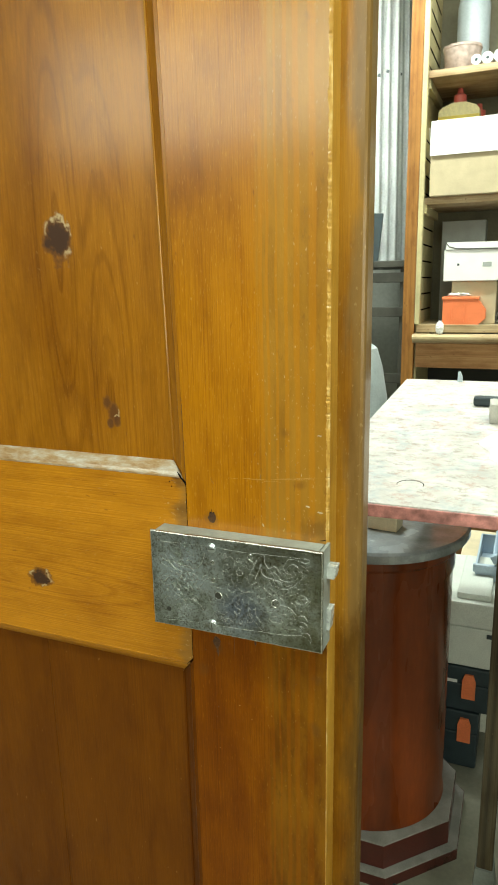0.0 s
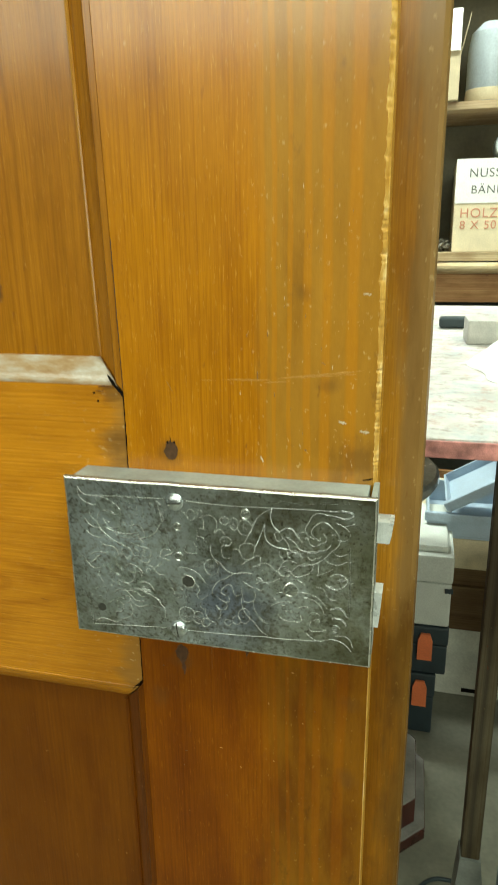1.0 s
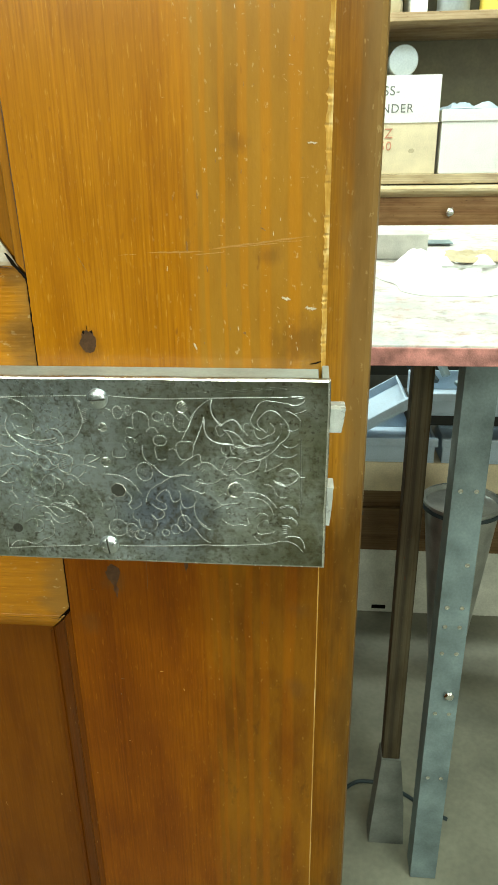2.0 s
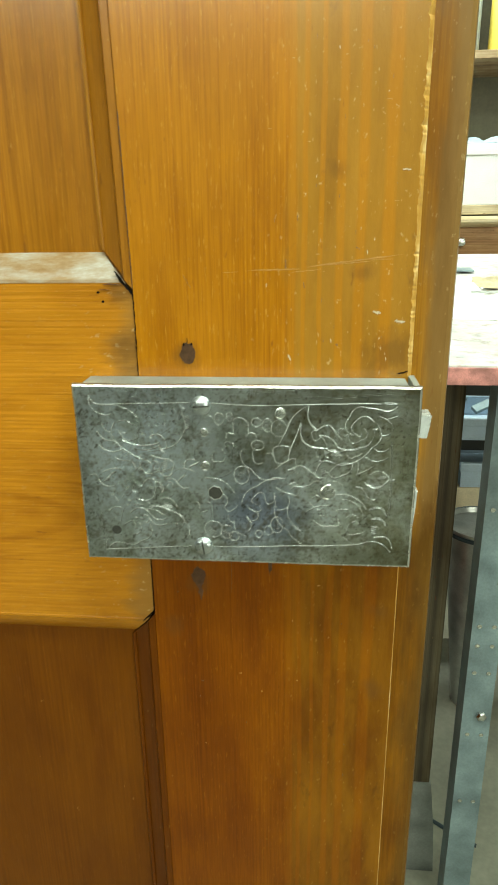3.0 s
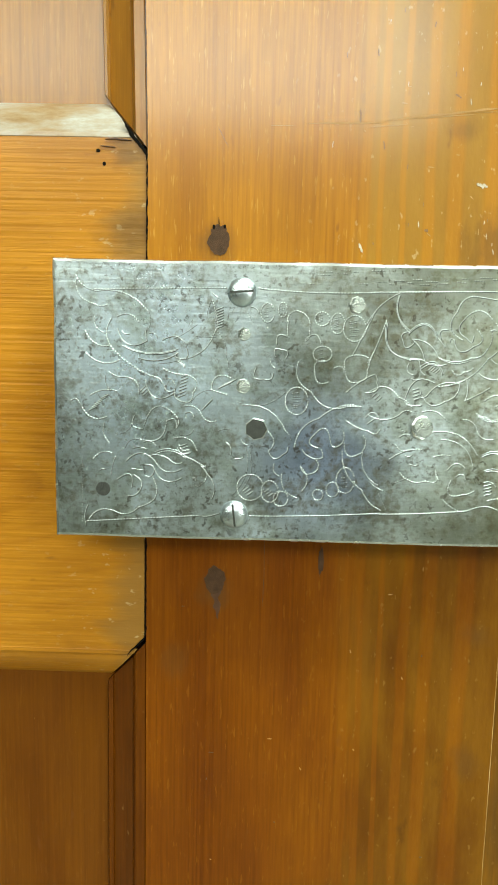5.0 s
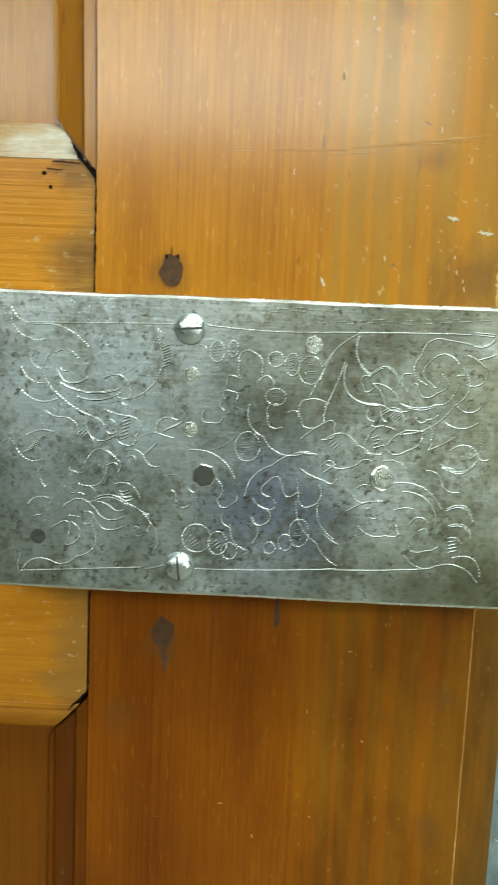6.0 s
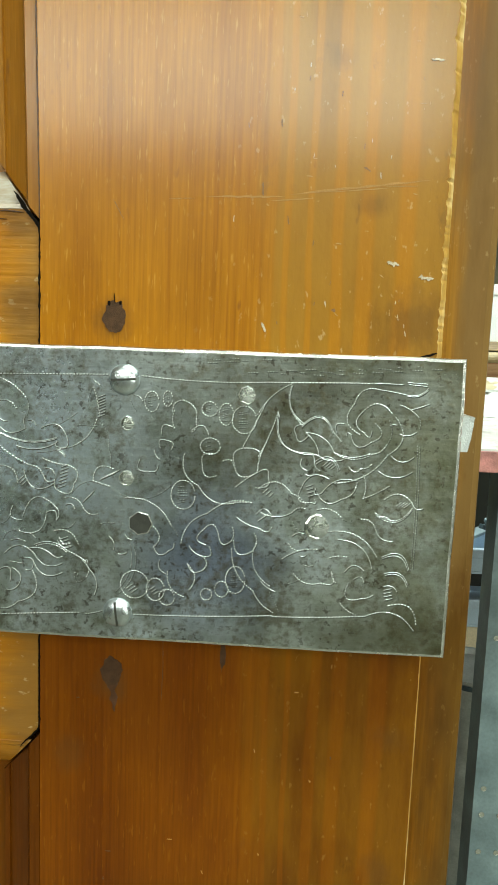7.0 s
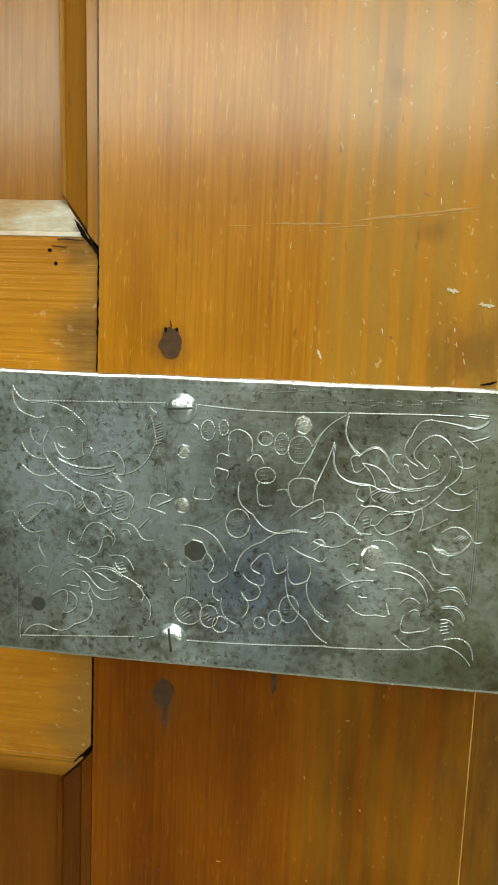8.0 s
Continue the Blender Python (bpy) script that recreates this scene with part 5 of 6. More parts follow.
steel_leg = part("leg", holed_leg_bm(0.211, 0.256, 0.175, 0.215, -1.0465, -0.021), LEGSTEEL, bench, "blue-grey painted angle steel leg")
steel_leg.matrix_basis = plumb(0.195)
for z in (-0.26, -0.38, -0.455, -0.49, -0.54, -0.66, -0.80):
    for x in (0.222, 0.244):
        if (z, x) != (-0.38, 0.222):
            part("bolt_hole", lathe_bm([(0.0036, 0), (0.0036, 0.001)], 10), BRIGHT, steel_leg).matrix_basis = pose(x, 0.1745, z, 90, 0, 0)
part("bolt", lathe_bm([(0.0085, 0), (0.0085, 0.004), (0.005, 0.006)], 6), BRIGHT, steel_leg).matrix_basis = pose(0.240, 0.1745, -0.622, 90, 0, 0)
wood_leg = part("leg", box_bm(0.155, 0.186, 0.245, 0.277, -1.05, -0.021, 0.003), LEGWOOD, bench, "dark weathered wooden leg")
wood_leg.matrix_basis = plumb(0.261)
part("shoe", prism_bm([(0.153, -0.84), (0.188, -0.84), (0.200, -0.95), (0.206, -1.051), (0.140, -1.051), (0.146, -0.95)], 0.240, 0.282, "Y"), SHOE, wood_leg, "grey steel shoe round the foot")
for y in (0.165, 0.92):
    part("leg", holed_leg_bm(1.35, 1.40, y, y + 0.04, -1.046 - 0.055 * (y - 0.165), -0.021), LEGSTEEL, bench).matrix_basis = plumb(y + 0.02)
part("ring_mark", crack_bm([(0.021 + 0.021 * math.cos(radians(a)), 0.095 + 0.021 * math.sin(radians(a))) for a in range(200, -25, -9)], 0.0011, 15.3, 0.0004), HOLE, bench, "dark ring mark left by a tin").matrix_basis = pose(0, 0, 0, -90, 0, 0)

peg = thing("plastic_peg", "pale blue plastic peg standing on the bench's far edge", "peg", m=pose(0.012, 1.320, bench_z(1.320)))
part("body", prism_bm([(-0.007, 0.0), (0.007, 0.0), (0.006, 0.015), (-0.001, 0.029), (-0.005, 0.026)], -0.005, 0.005, "Y"), PALEBLUE, peg)
block = thing("stone_block", "squared grey stone block lying on the bench", "block", m=pose(0.158, 0.905, bench_z(0.905), SLOPE, 0, 4))
part("body", box_bm(-0.045, 0.045, -0.03, 0.03, 0, 0.042, 0.003), STONE, block)
tool = thing("trowel", "black-handled flat trowel lying on the bench", "tool", m=pose(0.115, 1.04, bench_z(1.04), SLOPE, 0, 0))
part("handle", box_bm(-0.045, 0.03, -0.014, 0.014, 0.001, 0.022, 0.007, 3), DARKCASE, tool)
part("blade", box_bm(0.03, 0.16, -0.02, 0.02, 0.004, 0.007, 0.001), LEGSTEEL, tool)


def crumple_bm(w, d, h, seed, n=36):
    """A loose sheet with folds and an uneven outline, lying flat."""
    bm = bmesh.new()
    grid = []
    for i in range(n + 1):
        row = []
        for j in range(n + 1):
            u, v = 2 * i / n - 1, 2 * j / n - 1
            k = math.hypot(u, v)
            edge = max(abs(u), abs(v))
            s = (edge / k if k > 1e-6 else 1) * (1 + 0.22 * noise.noise(Vector((u * 1.6, v * 1.6, seed))))
            fold = max(0.0, 0.40 + 0.6 * noise.noise(Vector((u * 2.2, v * 2.2, seed + 5)))) + 0.3 * abs(noise.noise(Vector((u * 4.5, v * 4.5, seed + 9))))
            row.append(bm.verts.new((w * u * s, d * v * s, 0.001 + h * fold * (1 - edge ** 4))))
        grid.append(row)
    for i in range(n):
        for j in range(n):
            bm.faces.new((grid[i][j], grid[i + 1][j], grid[i + 1][j + 1], grid[i][j + 1]))
    bmesh.ops.recalc_face_normals(bm, faces=bm.faces[:])
    bmesh.ops.solidify(bm, geom=bm.faces[:], thickness=0.0006)
    return bm


wipe = thing("paper_cloth", "crumpled white paper cloth spread on the bench", "cloth", m=pose(0.215, 0.722, bench_z(0.722), SLOPE, 0, 0))
part("sheet", crumple_bm(0.098, 0.130, 0.050, 2.2), PAPER, wipe, smooth=True)
scrap = thing("paper_cloth", "beige scrap of paper lying on the white cloth", "cloth", m=pose(0.250, 0.755, bench_z(0.755) + 0.024, SLOPE, 0, 20))
part("sheet", crumple_bm(0.07, 0.045, 0.012, 6.1), CARD, scrap, smooth=True)
chisel = thing("knife", "small bright steel blade on the paper cloth", "tool", m=pose(0.240, 0.665, bench_z(0.665) + 0.025, SLOPE, 0, 8))
part("blade", prism_bm([(-0.05, 0), (0.03, -0.007), (0.05, 0.0), (0.03, 0.007)], 0, 0.003), TIN, chisel)
part("handle", box_bm(0.04, 0.11, -0.008, 0.008, 0, 0.012, 0.004), CARD, chisel)

# the round pedestal
drum = thing("pedestal", "round dark mahogany pedestal with a grey marble top", "pedestal", m=pose(-0.144, 0.936, GROUND))
part("column", lathe_bm([(0.200, 0.095), (0.196, 0.106), (0.196, 0.700), (0.200, 0.711), (0.200, 0.750), (0.206, 0.758), (0.206, 0.780)], 96), MAHOGANY, drum, smooth=True)
part("slab", lathe_bm([(0.215, 0.780), (0.227, 0.783), (0.232, 0.792), (0.231, 0.803), (0.225, 0.808)], 96), MARBLE, drum, "grey veined marble slab", True)
for name, r, z0, z1 in (("foot", 0.268, 0.0, 0.028), ("plinth", 0.243, 0.031, 0.092)):
    tier = part(name, lathe_bm([(r, z0), (r, z1)], 8), MAROON, drum)
    tier.matrix_basis = pose(0, 0, 0, 0, 0, -22)
    part("dusty_ledge", lathe_bm([(r - 0.001, z1), (r - 0.003, z1 + 0.0016)], 8), DUSTY, tier, "pale dusty ledge")
chip_block = thing("wood_block", "small raw pine block on the marble slab", "block", m=pose(-0.098, 0.88, GROUND + 0.8085, 0, 0, -6))
part("body", box_bm(-0.034, 0.034, -0.025, 0.025, 0, 0.032, 0.002), PALEWOOD, chip_block)

# stacked tool cases
def tool_case(label, mat, z0, z1, x1, latch, y0=1.17, ribs=False):
    ob = thing("tool_case", label, "tool case", "stacked tool cases", pose(x1, y0, z0))
    h = z1 - z0
    part("body", box_bm(-0.40, 0, 0, 0.34, 0.002, h * 0.62, 0.006), mat, ob)
    lid = part("lid", box_bm(-0.402, 0.002, -0.002, 0.342, h * 0.63, h, 0.006), mat, ob)
    if ribs:
        for k in range(6):
            part("rib", box_bm(-0.30 + k * 0.018, -0.29 + k * 0.018, 0.05 + k * 0.01, 0.16, h, h + 0.003, 0.001), mat, lid)
        part("grip", box_bm(-0.10, -0.012, 0.02, 0.30, h, h + 0.018, 0.005), mat, lid)
        part("hinge_pin", box_bm(-0.016, 0.0035, -0.004, 0.004, h * 0.50, h * 0.56, 0.001), DARKCASE, lid)
    if latch is not None:
        clasp = part("latch", prism_bm([(latch - 0.018, 0.0), (latch + 0.018, 0.0), (latch + 0.018, 0.054), (latch + 0.011, 0.074), (latch - 0.011, 0.074), (latch - 0.018, 0.054)], -0.010, -0.003, "Y"), ORANGE, ob, "orange plastic latch")
        clasp.location = (0, 0, h - 0.092)
    return ob


tool_case("dark blue-grey plastic tool case with an orange latch", DARKCASE, GROUND, 0.060, 0.121, -0.036)
case = tool_case("dark blue-grey plastic tool case with an orange latch", DARKCASE, 0.0605, 0.198, 0.145, -0.054)
part("marking", box_bm(-0.150, -0.085, -0.0035, -0.0018, 0.088, 0.097), WHITECARD, case, "small pale printed marking")
tool_case("pale grey-green plastic tool case with a ribbed lid", GREYCASE, 0.1985, 0.392, 0.145, None, ribs=True)


# ---- low chest, trays and bucket under the bench ----
chest = thing("low_chest", "low brown wooden chest with a pale plank top", "chest", m=pose(0, 1.34, 0))
part("body", box_bm(0.05, 0.95, 0.01, 0.45, 0.090, 0.285, 0.003), CHESTWOOD, chest)
part("rail", box_bm(0.05, 0.95, -0.006, 0.0098, 0.218, 0.230, 0.002), CHESTWOOD, chest)
part("top", box_bm(0.02, 0.98, -0.012, 0.47, 0.286, 0.371, 0.004), PALEWOOD, chest, "pale raw plank top")
# added upright board, its pale colour standing in for lit floor past the chest
board = part("lit_floor_board", box_bm(0.055, 0.945, 0.012, 0.027, GROUND, 0.0895, 0.002), LIT_FLOOR, chest, "pale board standing in for the lit floor beyond")
part("floor_mark", box_bm(0.205, 0.245, 0.0105, 0.0122, -0.108, -0.096), HOLE, board)
for x in (0.06, 0.89):
    for y in (0.02, 0.40):
        part("leg", box_bm(x, x + 0.05, y + 0.08 * (y < 0.1), y + 0.05 + 0.08 * (y < 0.1), GROUND, 0.0895, 0.003), CHESTWOOD, chest)


def tray(label, m, w=0.30, d=0.20, h=0.075):
    ob = thing("plastic_tray", label, "tray", "blue trays", m)
    t = 0.006
    part("bottom", box_bm(0, w, 0, d, 0, t, 0.001), BLUEBIN, ob)
    for name, b in (("front", (0, w, 0, t)), ("back", (0, w, d - t, d))):
        part(name, box_bm(b[0], b[1], b[2], b[3], t, h, 0.002), BLUEBIN, ob)
    for x in (0, w - t):
        part("side", box_bm(x, x + t, t, d - t, t, h, 0.002), BLUEBIN, ob)
    part("rim", box_bm(-0.006, w + 0.006, -0.012, 0.004, h - 0.022, h + 0.002, 0.004), BLUEBIN, ob)
    return ob


tray("light blue-grey plastic tray standing on the chest", pose(0.08, 1.33, 0.3715), 0.26, 0.26, 0.070)
tray("light blue-grey plastic tray standing on the chest", pose(0.36, 1.33, 0.3715), 0.32, 0.26, 0.070)
tray("light blue-grey plastic tray lying aslant on another", pose(0.140, 1.335, 0.4425, 0, -31, 0), 0.155, 0.22, 0.030)
tray("light blue-grey plastic tray resting on another", pose(0.29, 1.34, 0.5005), 0.32, 0.22, 0.062)
# added black box: fills the dark gap and carries the upper trays
gap_box = thing("black_gap_box", "added black box filling the dark gap between trays", "crate", m=pose(0.28, 1.42, 0.4437))
part("body", box_bm(0.0, 0.36, 0.0, 0.16, 0.0, 0.050, 0.004), BLACK, gap_box)
part("rim", box_bm(-0.004, 0.364, -0.004, 0.164, 0.0502, 0.0565, 0.002), BLACK, gap_box)
junk = thing("scrap_heap", "dark heap of scrap in the trays", "scrap", m=pose(0.34, 1.45, 0.562))
for k in range(9):
    part("scrap", box_bm(-0.05, 0.05, -0.012, 0.012, -0.006, 0.006, 0.002), (DARKCASE, WHITECARD, LEGSTEEL)[k % 3], junk).matrix_basis = pose(
        random.uniform(-0.12, 0.25), random.uniform(-0.03, 0.05), random.uniform(-0.005, 0.05), random.uniform(-40, 40), random.uniform(-50, 50), random.uniform(0, 180))

bucket = thing("bucket", "dented tinned bucket with a white label inside", "bucket", m=pose(0.365, 1.09, 0.088))
part("wall", lathe_bm([(0.030, GROUND - 0.088), (0.034, GROUND - 0.084), (0.084, 0.285), (0.090, 0.290), (0.090, 0.297), (0.083, 0.297), (0.080, 0.285)], 48), TIN, bucket, smooth=True)
part("lid", lathe_bm([(0.080, 0.270), (0.076, 0.277), (0.040, 0.272), (0.005, 0.270)], 48), TIN, bucket, smooth=True)
part("label", box_bm(-0.022, 0.016, -0.022, 0.012, 0.2755, 0.2775), WHITECARD, bucket, "white paper label").matrix_basis = pose(0, 0, 0.0015, 0, 0, 24)
part("band", lathe_bm([(0.0915, 0.279), (0.0930, 0.284), (0.0915, 0.289), (0.087, 0.284)], 48), DARKCASE, bucket, smooth=True)

cord = bpy.data.curves.new("cord", "CURVE")
cord.dimensions, cord.bevel_depth, cord.bevel_resolution = "3D", 0.004, 3
sp = cord.splines.new("BEZIER")
sp.bezier_points.add(3)
for bp, co in zip(sp.bezier_points, ((-0.05, 0.72, GROUND + 0.004), (0.05, 0.68, GROUND + 0.004), (0.14, 0.74, GROUND + 0.004), (0.30, 0.66, GROUND + 0.004))):
    bp.co = co
    bp.handle_left_type = bp.handle_right_type = "AUTO"
cord.materials.append(DARKCASE)
tagged(new("cable", cord), "dark rubber cable lying on the floor", "cable")

# ---- the shelf cabinet ----
cab = thing("shelf_cabinet", "old brown open shelf cabinet crowded with boxes", "cabinet")
part("post", box_bm(-0.277, -0.232, 2.05, 2.085, GROUND, 2.45, 0.003), POSTWOOD, cab, "orange-brown front post")
part("bead", box_bm(-0.2315, -0.213, 2.048, 2.075, 1.0825, 2.45, 0.003), OLIVE, cab)
part("side", box_bm(-0.262, -0.225, 2.086, 2.45, GROUND, 2.45), OLIVE, cab)
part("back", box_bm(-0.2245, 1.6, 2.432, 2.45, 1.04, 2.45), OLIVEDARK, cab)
# the shade under the apron is put into this back's black
part("shaded_lower_back", box_bm(-0.2245, 1.6, 2.426, 2.45, 0.30, 1.038), BLACK, cab)
part("end", box_bm(1.58, 1.62, 2.05, 2.43, GROUND, 2.45), OLIVE, cab)
part("crown", box_bm(-0.28, 1.62, 2.05, 2.45, 2.451, 2.48, 0.003), CABWOOD, cab)
for z, y in ((1.542, 2.082), (1.965, 2.062)):
    part("shelf", box_bm(-0.2245, 1.578, y, 2.43, z - 0.024, z, 0.002), SHELFWOOD, cab)
    part("batten", box_bm(-0.2245, -0.205, 2.075, 2.40, z - 0.055, z - 0.0245, 0.002), OLIVE, cab)
part("base_shelf", box_bm(-0.2245, 1.578, 2.055, 2.43, 1.052, 1.082, 0.003), PALESHELF, cab)
# nosing in paler wood, its highlight line put into the colour
part("nosing", prism_bm([(2.030, 1.022), (2.024, 1.030), (2.024, 1.038), (2.032, 1.044), (2.0545, 1.048), (2.0545, 1.012)], -0.235, 1.578, "X"), PALESHELF, cab)
part("apron", box_bm(-0.2245, 1.578, 2.056, 2.08, 0.918, 1.0115, 0.002), CABWOOD, cab)
for k in range(11):
    z = 1.13 + 0.062 * k
    part("slot", box_bm(-0.2248, -0.2236, 2.11, 2.40, z, z + 0.006), HOLE, cab)
for k in range(6):
    z = 2.00 + 0.062 * k
    part("slot", box_bm(-0.2248, -0.2236, 2.11, 2.40, z, z + 0.006), HOLE, cab)
part("knob", lathe_bm([(0.010, 0), (0.008, 0.008), (0.016, 0.018), (0.012, 0.028), (0.004, 0.030)], 20), BRIGHT, cab, "small metal knob", True).matrix_basis = pose(0.455, 2.056, 0.965, 90, 0, 0)
part("plinth", box_bm(-0.2245, 1.578, 2.09, 2.11, GROUND, 0.30), CABWOOD, cab)


def carton(name, label, mat, x0, x1, y0, y1, z0, z1, lid=None, flap=0.0, turn=0):
    """A box with walls, a closed top and, where given, a lid of another colour."""
    ob = thing(name, label, "box", m=pose((x0 + x1) / 2, y0, z0, 0, 0, turn))
    w, d, h = (x1 - x0) / 2, y1 - y0, z1 - z0
    part("body", box_bm(-w, w, 0, d, 0, h, 0.0025), mat, ob)
    if lid:
        part("lid", box_bm(-w - 0.003, w + 0.003, -0.003, d + 0.003, h + 0.0005, h + flap, 0.003), lid, ob, "white lid")
    return ob


box = carton("cardboard_box", "brown cardboard box with a white front flap", CARD, -0.195, 0.110, 2.055, 2.20, 1.5425, 1.69)
part("flap", prism_bm([(-0.008, 0.138), (-0.004, 0.138), (0.012, 0.256), (0.008, 0.256)], -0.1545, 0.1505, "X"), WHITECARD, box, "white folded-up flap")
part("flap", prism_bm([(-0.1535, 0.138), (-0.1515, 0.138), (-0.160, 0.235), (-0.162, 0.235)], 0.01, 0.12, "Y"), WHITECARD, box)
part("flap", prism_bm([(0.1515, 0.138), (0.1535, 0.138), (0.177, 0.243), (0.175, 0.243)], 0.01, 0.12, "Y"), CARD, box)

carton("cardboard_box", "plain brown cardboard box under a white one", CARD, -0.105, 0.055, 2.10, 2.36, 1.0825, 1.240)
wb = carton("white_box", "white cardboard box with a lifted lid", WHITECARD, -0.135, 0.070, 2.08, 2.33, 1.2405, 1.353)
part("lid", prism_bm([(-0.098, 0.1135), (0.104, 0.1135), (0.104, 0.137), (-0.094, 0.140)], -0.004, 0.10, "Y"), WHITECARD, wb, "lifted white lid")
part("gap", crack_bm([(-0.096, 0.137), (-0.086, 0.124), (-0.060, 0.1165), (-0.02, 0.1145), (0.104, 0.1135)], 0.0026, 12.3, 0.0052), HOLE, wb, "dark gap under the lid")
part("mark", box_bm(-0.055, -0.047, -0.001, 0.0, 0.055, 0.063), DARKCASE, wb)
part("mark", box_bm(0.035, 0.066, -0.001, 0.0, 0.050, 0.066), SHELFGREY, wb, "grey printed mark")
carton("grey_box", "grey cardboard box behind the white one", SHELFGREY, -0.178, -0.010, 2.335, 2.424, 1.0825, 1.475)

bin_ = thing("storage_bin", "bright orange plastic storage bin with a sloped front", "bin", m=pose(-0.055, 2.058, 1.0822))
part("shell", prism_bm([(-0.075, 0.0), (0.055, 0.0), (0.078, 0.022), (0.078, 0.055), (0.052, 0.090), (-0.075, 0.090)], 0.0, 0.14, "Y"), ORANGE, bin_)
part("rim", box_bm(-0.079, 0.055, -0.004, 0.145, 0.0905, 0.102, 0.003), ORANGE, bin_)
for x in (-0.045, 0.0):
    part("rib", box_bm(x, x + 0.004, -0.003, 0.0, 0.006, 0.088), ORANGE, bin_)


def lump_bm(rx, ry, rz, seed, rough=0.45):
    """A crumpled wad: a ball pressed into folds, standing on z = 0."""
    bm = bmesh.new()
    bmesh.ops.create_icosphere(bm, subdivisions=4, radius=1.0)
    for v in bm.verts:
        p = v.co.copy()
        fold = abs(noise.noise(p * 1.7 + Vector((seed, 0, 0)))) + 0.5 * abs(noise.noise(p * 4.1 + Vector((0, seed, 0))))
        k = 1 - rough * fold
        v.co = Vector((p.x * rx * k, p.y * ry * k, rz + max(p.z * k, -0.8) * rz - 0.2 * rz))
    return bm


foil = thing("foil_bag", "crumpled dark plastic bag beside the orange bin", "bag", m=pose(0.075, 2.14, 1.0825, 0, 0, 0))
part("sheet", lump_bm(0.050, 0.050, 0.028, 8.3, 0.8), FOIL, foil)
tissue = thing("paper_wad", "crumpled white paper wad on the shelf edge", "paper", m=pose(-0.136, 2.044, 1.0465))
part("sheet", lump_bm(0.017, 0.015, 0.030, 4.7, 0.6), PAPER, tissue)
scraps = thing("paper_scraps", "white paper scraps lying on the orange bin", "paper", m=pose(-0.075, 2.09, 1.1845))
part("sheet", lump_bm(0.050, 0.030, 0.008, 6.2, 0.9), PAPER, scraps)


def words(text, size, mat, parent, m):
    cu = bpy.data.curves.new("lettering", "FONT")
    cu.body, cu.size, cu.extrude, cu.space_character = text, size, 0.0006, 1.12
    tmp = bpy.data.objects.new("lettering", cu)
    me = bpy.data.meshes.new_from_object(tmp)
    bpy.data.objects.remove(tmp)
    me.materials.clear()
    me.materials.append(mat)
    ob = new("lettering", me)
    ob.parent = parent
    ob.matrix_basis = m
    return ob


crate = carton("wooden_box", "pale wooden box with stencilled black and red lettering", PALEWOOD, 0.122, 0.400, 2.07, 2.36, 1.0825, 1.370)
part("label", box_bm(-0.140, 0.140, -0.002, 0.0, 0.152, 0.2875, 0.0006, 1), WHITECARD, crate, "white painted upper half")
words("NUSS-", 0.038, INK, crate, pose(-0.100, -0.0022, 0.232, 90, 0, 0))
words("BÄNDER", 0.036, INK, crate, pose(-0.092, -0.0022, 0.182, 90, 0, 0))
words("HOLZ", 0.042, REDINK, crate, pose(-0.122, -0.0008, 0.108, 90, 0, 0))
words("8 X 50", 0.038, REDINK, crate, pose(-0.120, -0.0008, 0.072, 90, 0, 0))
part("knot", blot_bm(0.010, 0.007, 31, 0.0005), CARD, crate).matrix_basis = pose(0.06, 0, 0.07)
tin = thing("round_tin", "round white tin lying on the wooden box", "tin", m=pose(0.285, 2.12, 1.4165, -90, 0, 0))
part("body", lathe_bm([(0.044, 0.0), (0.046, 0.003), (0.046, 0.12), (0.044, 0.123)], 40), CLEAR, tin, smooth=True)
nb = carton("white_box", "large white cardboard box beside the wooden one", WHITECARD, 0.412, 0.68, 2.065, 2.36, 1.0825, 1.235, WHITECARD, 0.036)
part("slit", box_bm(0.112, 0.122, -0.001, 0.0, 0.03, 0.075), DARKCASE, nb)
wrap = thing("plastic_wrap", "folded light blue plastic wrap on a white box", "wrap", m=pose(0.50, 2.15, 1.2735))
part("sheet", crumple_bm(0.10, 0.07, 0.032, 3.9), BLUEBIN, wrap, smooth=True)


def bottle(label, m, mat, cap, r, h, neck):
    ob = thing("bottle", label, "bottle", m=m)
    part("body", lathe_bm([(r * 0.92, 0), (r, 0.006), (r, h * 0.88), (r * 0.85, h * 0.95), (neck, h)], 32), mat, ob, smooth=True)
    part("cap", lathe_bm([(neck * 1.25, h * 1.001), (neck * 1.25, h + 0.03), (neck * 0.6, h + 0.034), (neck * 0.5, h + 0.055), (neck * 0.3, h + 0.056)], 24), cap, ob, smooth=True)
    return ob


flask = thing("bottle", "broad flat yellow bottle with a red nozzle cap", "bottle", m=pose(-0.122, 2.25, 1.5425))
part("body", prism_bm([(-0.072, 0.0), (0.072, 0.0), (0.074, 0.01), (0.074, 0.300), (-0.074, 0.300), (-0.074, 0.01)], -0.032, 0.032, "Y"), YELLOW, flask)
part("shoulder", prism_bm([(-0.074, 0.3005), (0.074, 0.3005), (0.073, 0.318), (0.060, 0.332), (0.022, 0.345), (-0.022, 0.345), (-0.060, 0.332), (-0.073, 0.318)], -0.032, 0.032, "Y"), PALEYELLOW, flask, "paler sloping shoulder")
part("cap", lathe_bm([(0.0235, 0.3455), (0.0240, 0.350), (0.0225, 0.374), (0.012, 0.380), (0.010, 0.396), (0.006, 0.401), (0.004, 0.402)], 28), REDCAP, flask, smooth=True)
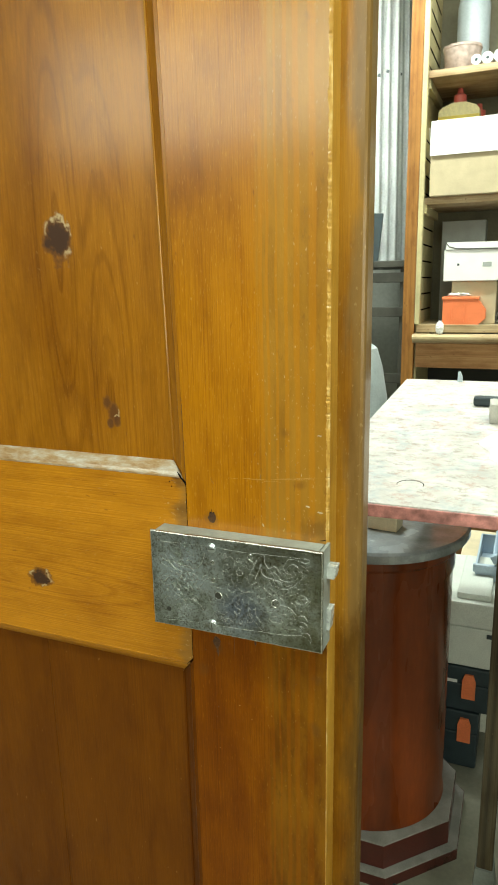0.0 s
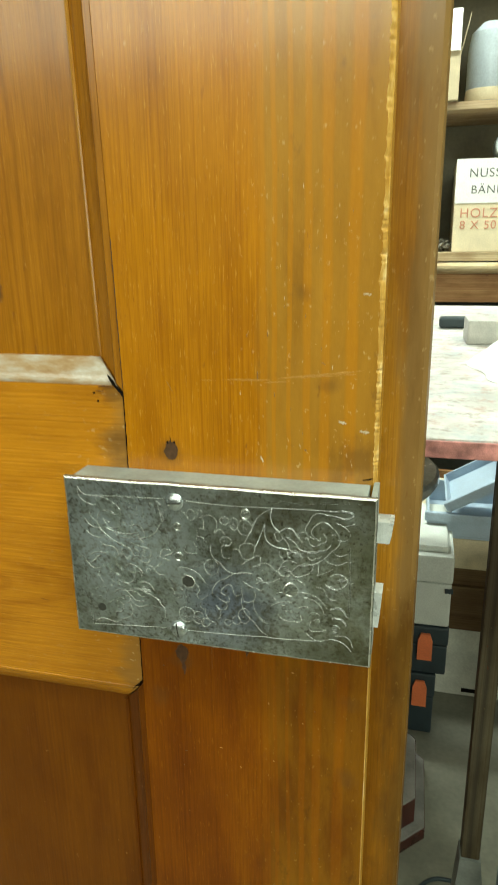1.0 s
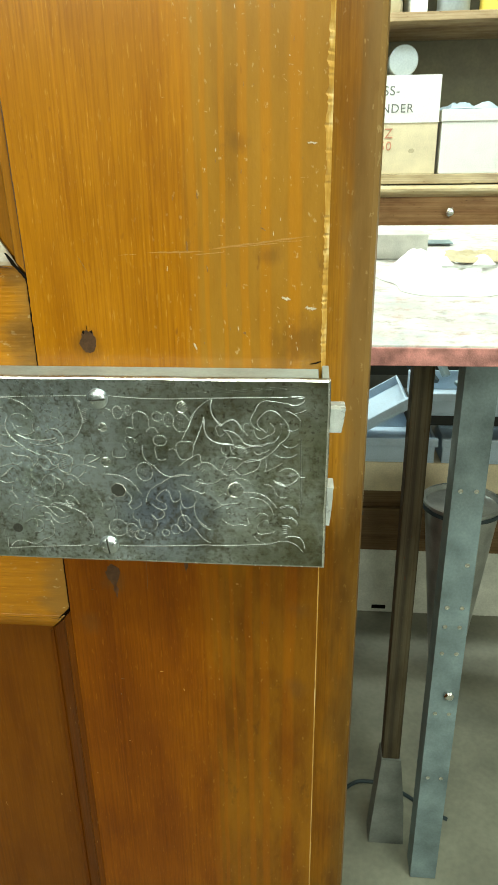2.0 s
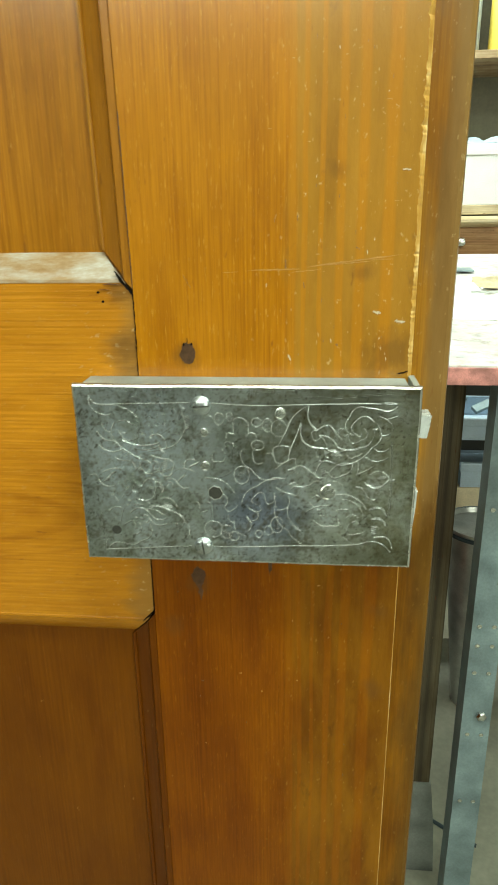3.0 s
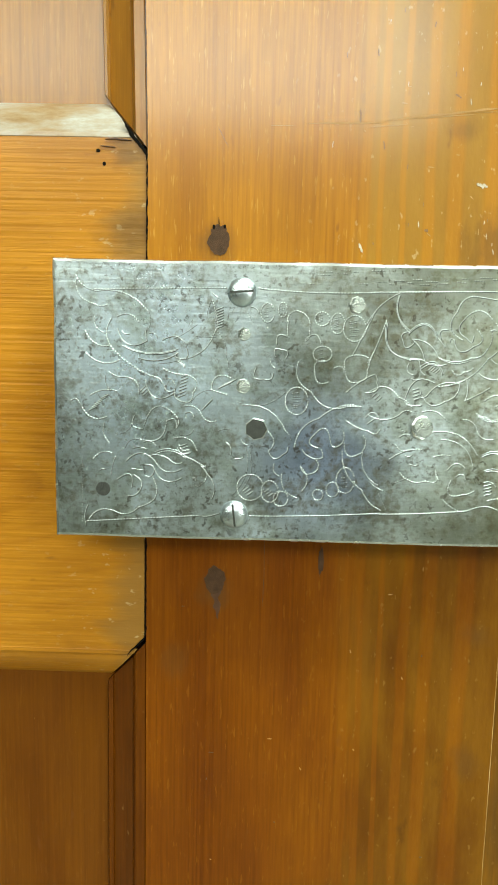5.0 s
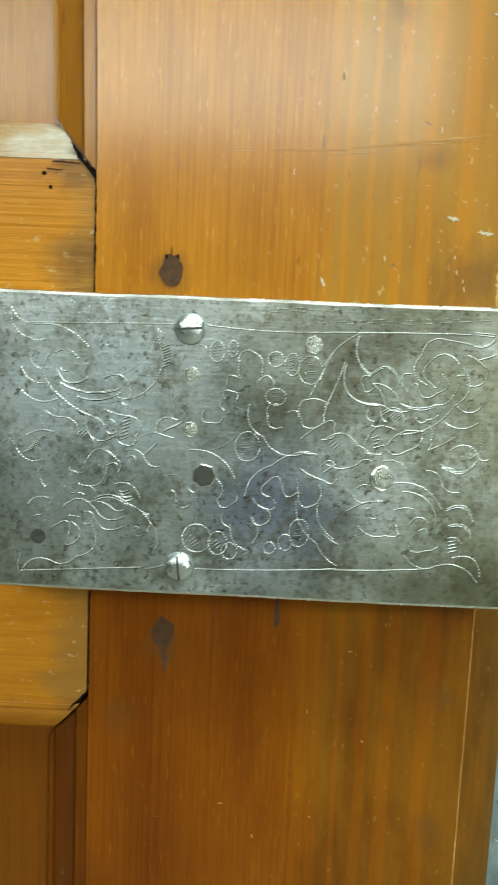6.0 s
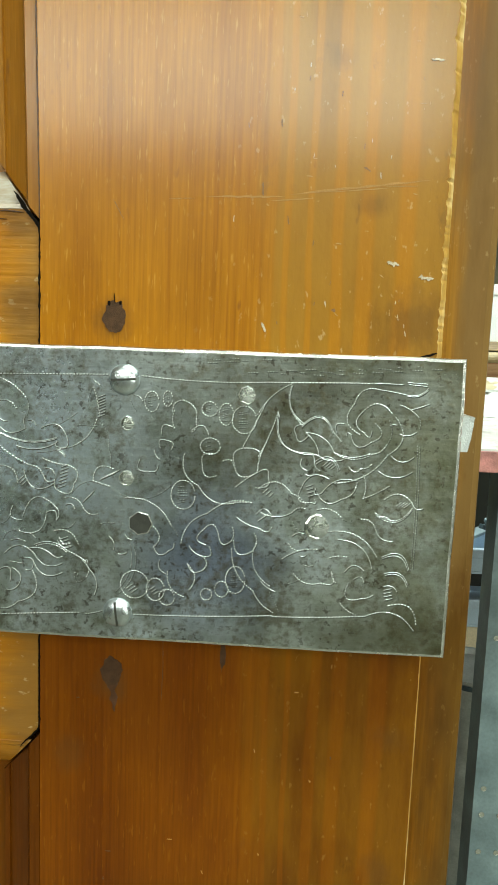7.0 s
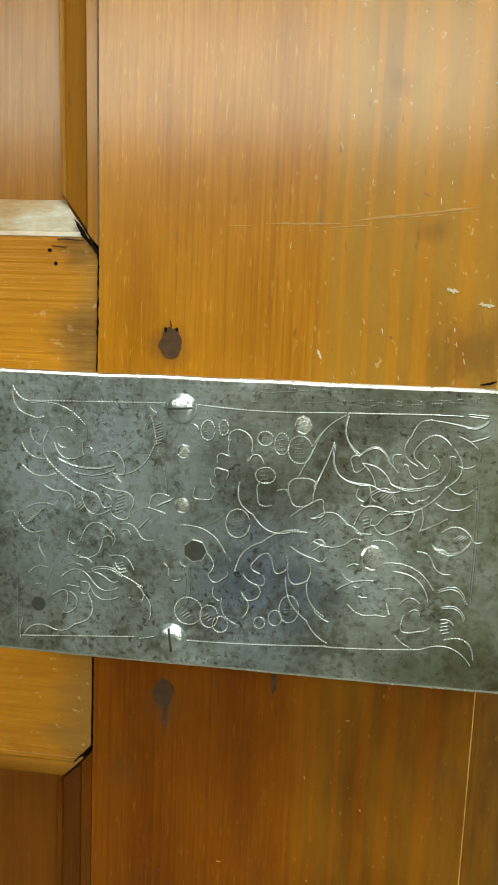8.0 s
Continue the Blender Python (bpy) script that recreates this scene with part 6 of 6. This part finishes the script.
bottle("yellow plastic bottle with a red nozzle cap", pose(-0.060, 2.365, 1.5425), YELLOW, REDCAP, 0.038, 0.308, 0.018)
bottle("yellow plastic bottle with a red nozzle cap", pose(0.045, 2.29, 1.5425), YELLOW, REDCAP, 0.038, 0.300, 0.018)
jug = thing("canister", "translucent white canister with a beige fill", "canister", m=pose(0.205, 2.17, 1.5425))
part("body", lathe_bm([(0.066, 0), (0.070, 0.006), (0.070, 0.155), (0.062, 0.205), (0.030, 0.235)], 40), CLEAR, jug, smooth=True)
part("fill", lathe_bm([(0.0705, 0.004), (0.0715, 0.010), (0.0715, 0.038), (0.0705, 0.041)], 40), CARD, jug, smooth=True)
carton("white_box", "narrow white carton standing on the shelf", WHITECARD, 0.295, 0.345, 2.10, 2.30, 1.5425, 1.80)
bottle("milky white plastic bottle on the shelf", pose(0.43, 2.15, 1.5425), CLEAR, WHITECARD, 0.05, 0.2, 0.02)
bottle("yellow plastic bottle on the shelf", pose(0.56, 2.15, 1.5425), YELLOW, WHITECARD, 0.05, 0.2, 0.02)

jar = thing("jar", "tall milky plastic jar on the top shelf", "jar", m=pose(-0.092, 2.305, 1.9655))
part("body", lathe_bm([(0.054, 0), (0.058, 0.005), (0.058, 0.26), (0.050, 0.29)], 40), CLEAR, jar, smooth=True)
part("lid", lathe_bm([(0.053, 0.2905), (0.053, 0.32), (0.049, 0.324)], 40), WHITECARD, jar, smooth=True)
tub = thing("tub", "clear plastic tub holding pink sachets", "tub", m=pose(-0.114, 2.178, 1.9655))
part("body", lathe_bm([(0.055, 0), (0.058, 0.004), (0.066, 0.082), (0.068, 0.084), (0.068, 0.092)], 40), PINKTUB, tub, smooth=True)
for x, r in ((-0.056, 0.0170), (-0.019, 0.0190), (0.022, 0.0215), (0.064, 0.0195), (0.104, 0.0195)):
    roll = thing("paper_roll", "white paper roll with a dark core, end on", "roll", "white paper rolls", pose(x, 2.068, 1.9652 + r))
    part("roll", lathe_bm([(r - 0.001, 0), (r, 0.002), (r, 0.042)], 24), PAPER, roll, smooth=True).matrix_basis = pose(0, 0, 0, -90, 0, 0)
    part("core", lathe_bm([(0.0055, -0.0008), (0.0055, 0.001)], 12), DARKCASE, roll).matrix_basis = pose(0, 0, 0, -90, 0, 0)

# ---- sheets, rack and sack in the corner ----
rack = thing("rack", "dark wooden rack with several rails", "rack", m=pose(0, 2.30, 0))
for x in (-0.72, -0.335):
    part("post", box_bm(x, x + 0.035, 0, 0.04, GROUND, 1.30, 0.003), RACKWOOD, rack)
    part("post", box_bm(x, x + 0.035, 0.40, 0.44, GROUND, 1.30, 0.003), RACKWOOD, rack)
for z in (0.45, 0.82, 1.10, 1.24):
    part("rail", box_bm(-0.72, -0.30, -0.012, -0.001, z, z + 0.04, 0.002), RACKWOOD, rack)
part("top", box_bm(-0.73, -0.295, -0.02, 0.46, 1.301, 1.328, 0.003), RACKWOOD, rack)

dark_board = thing("board", "dark board leaning upright on the wooden rack", "board", m=pose(0, 2.30, 1.3285, -3, 0, 0))
part("panel", prism_bm([(-0.56, 0.0), (-0.430, 0.0), (-0.414, 0.19), (-0.56, 0.20)], 0, 0.012, "Y"), DARKCASE, dark_board)


def corrugated_bm(x0, x1, z0, z1, n=48, pitch=0.038, deep=0.011):
    bm = bmesh.new()
    rows = []
    for k in range(n + 1):
        x = x0 + (x1 - x0) * k / n
        y = deep * math.tanh(4.0 * math.sin(2 * math.pi * (x - x0) / pitch))
        rows.append((bm.verts.new((x, y, z0)), bm.verts.new((x, y, z1))))
    for a, b in zip(rows, rows[1:]):
        bm.faces.new((a[0], b[0], b[1], a[1]))
    bmesh.ops.solidify(bm, geom=bm.faces[:], thickness=0.0015)
    return bm


for k, (x0, x1, y, lean) in enumerate(((-0.60, -0.405, 2.60, 0.8), (-0.55, -0.372, 2.66, 1.2))):
    sheet = thing("corrugated_sheet", "light blue-grey corrugated metal sheet standing upright", "metal sheet", "corrugated sheets", pose(0, y, 1.3285, -1, -lean, 0))
    part("sheet", corrugated_bm(x0, x1, 0.012, 1.30, 96), SHEET, sheet)
    for n in range(4):
        part("bolt", lathe_bm([(0.007, 0), (0.006, 0.004)], 10), DARKCASE, sheet).matrix_basis = pose(x0 + 0.0285 + 0.038 * n, -0.0125, 0.80 + 0.01 * (n % 2), 90, 0, 0)

sack = thing("sack", "pale grey-blue plastic sack standing behind the bench", "sack", m=pose(-0.365, 1.62, 0))
bm = lathe_bm([(0.10, GROUND), (0.125, GROUND + 0.03), (0.13, 0.55), (0.12, 0.86), (0.105, 0.97), (0.085, 1.03), (0.03, 1.07)], 40)
for v in bm.verts:
    k = 1 + 0.12 * noise.noise(v.co * 7) + 0.05 * noise.noise(v.co * 22)
    v.co.x, v.co.y = v.co.x * k, v.co.y * k
part("body", bm, BAG, sack, smooth=True)
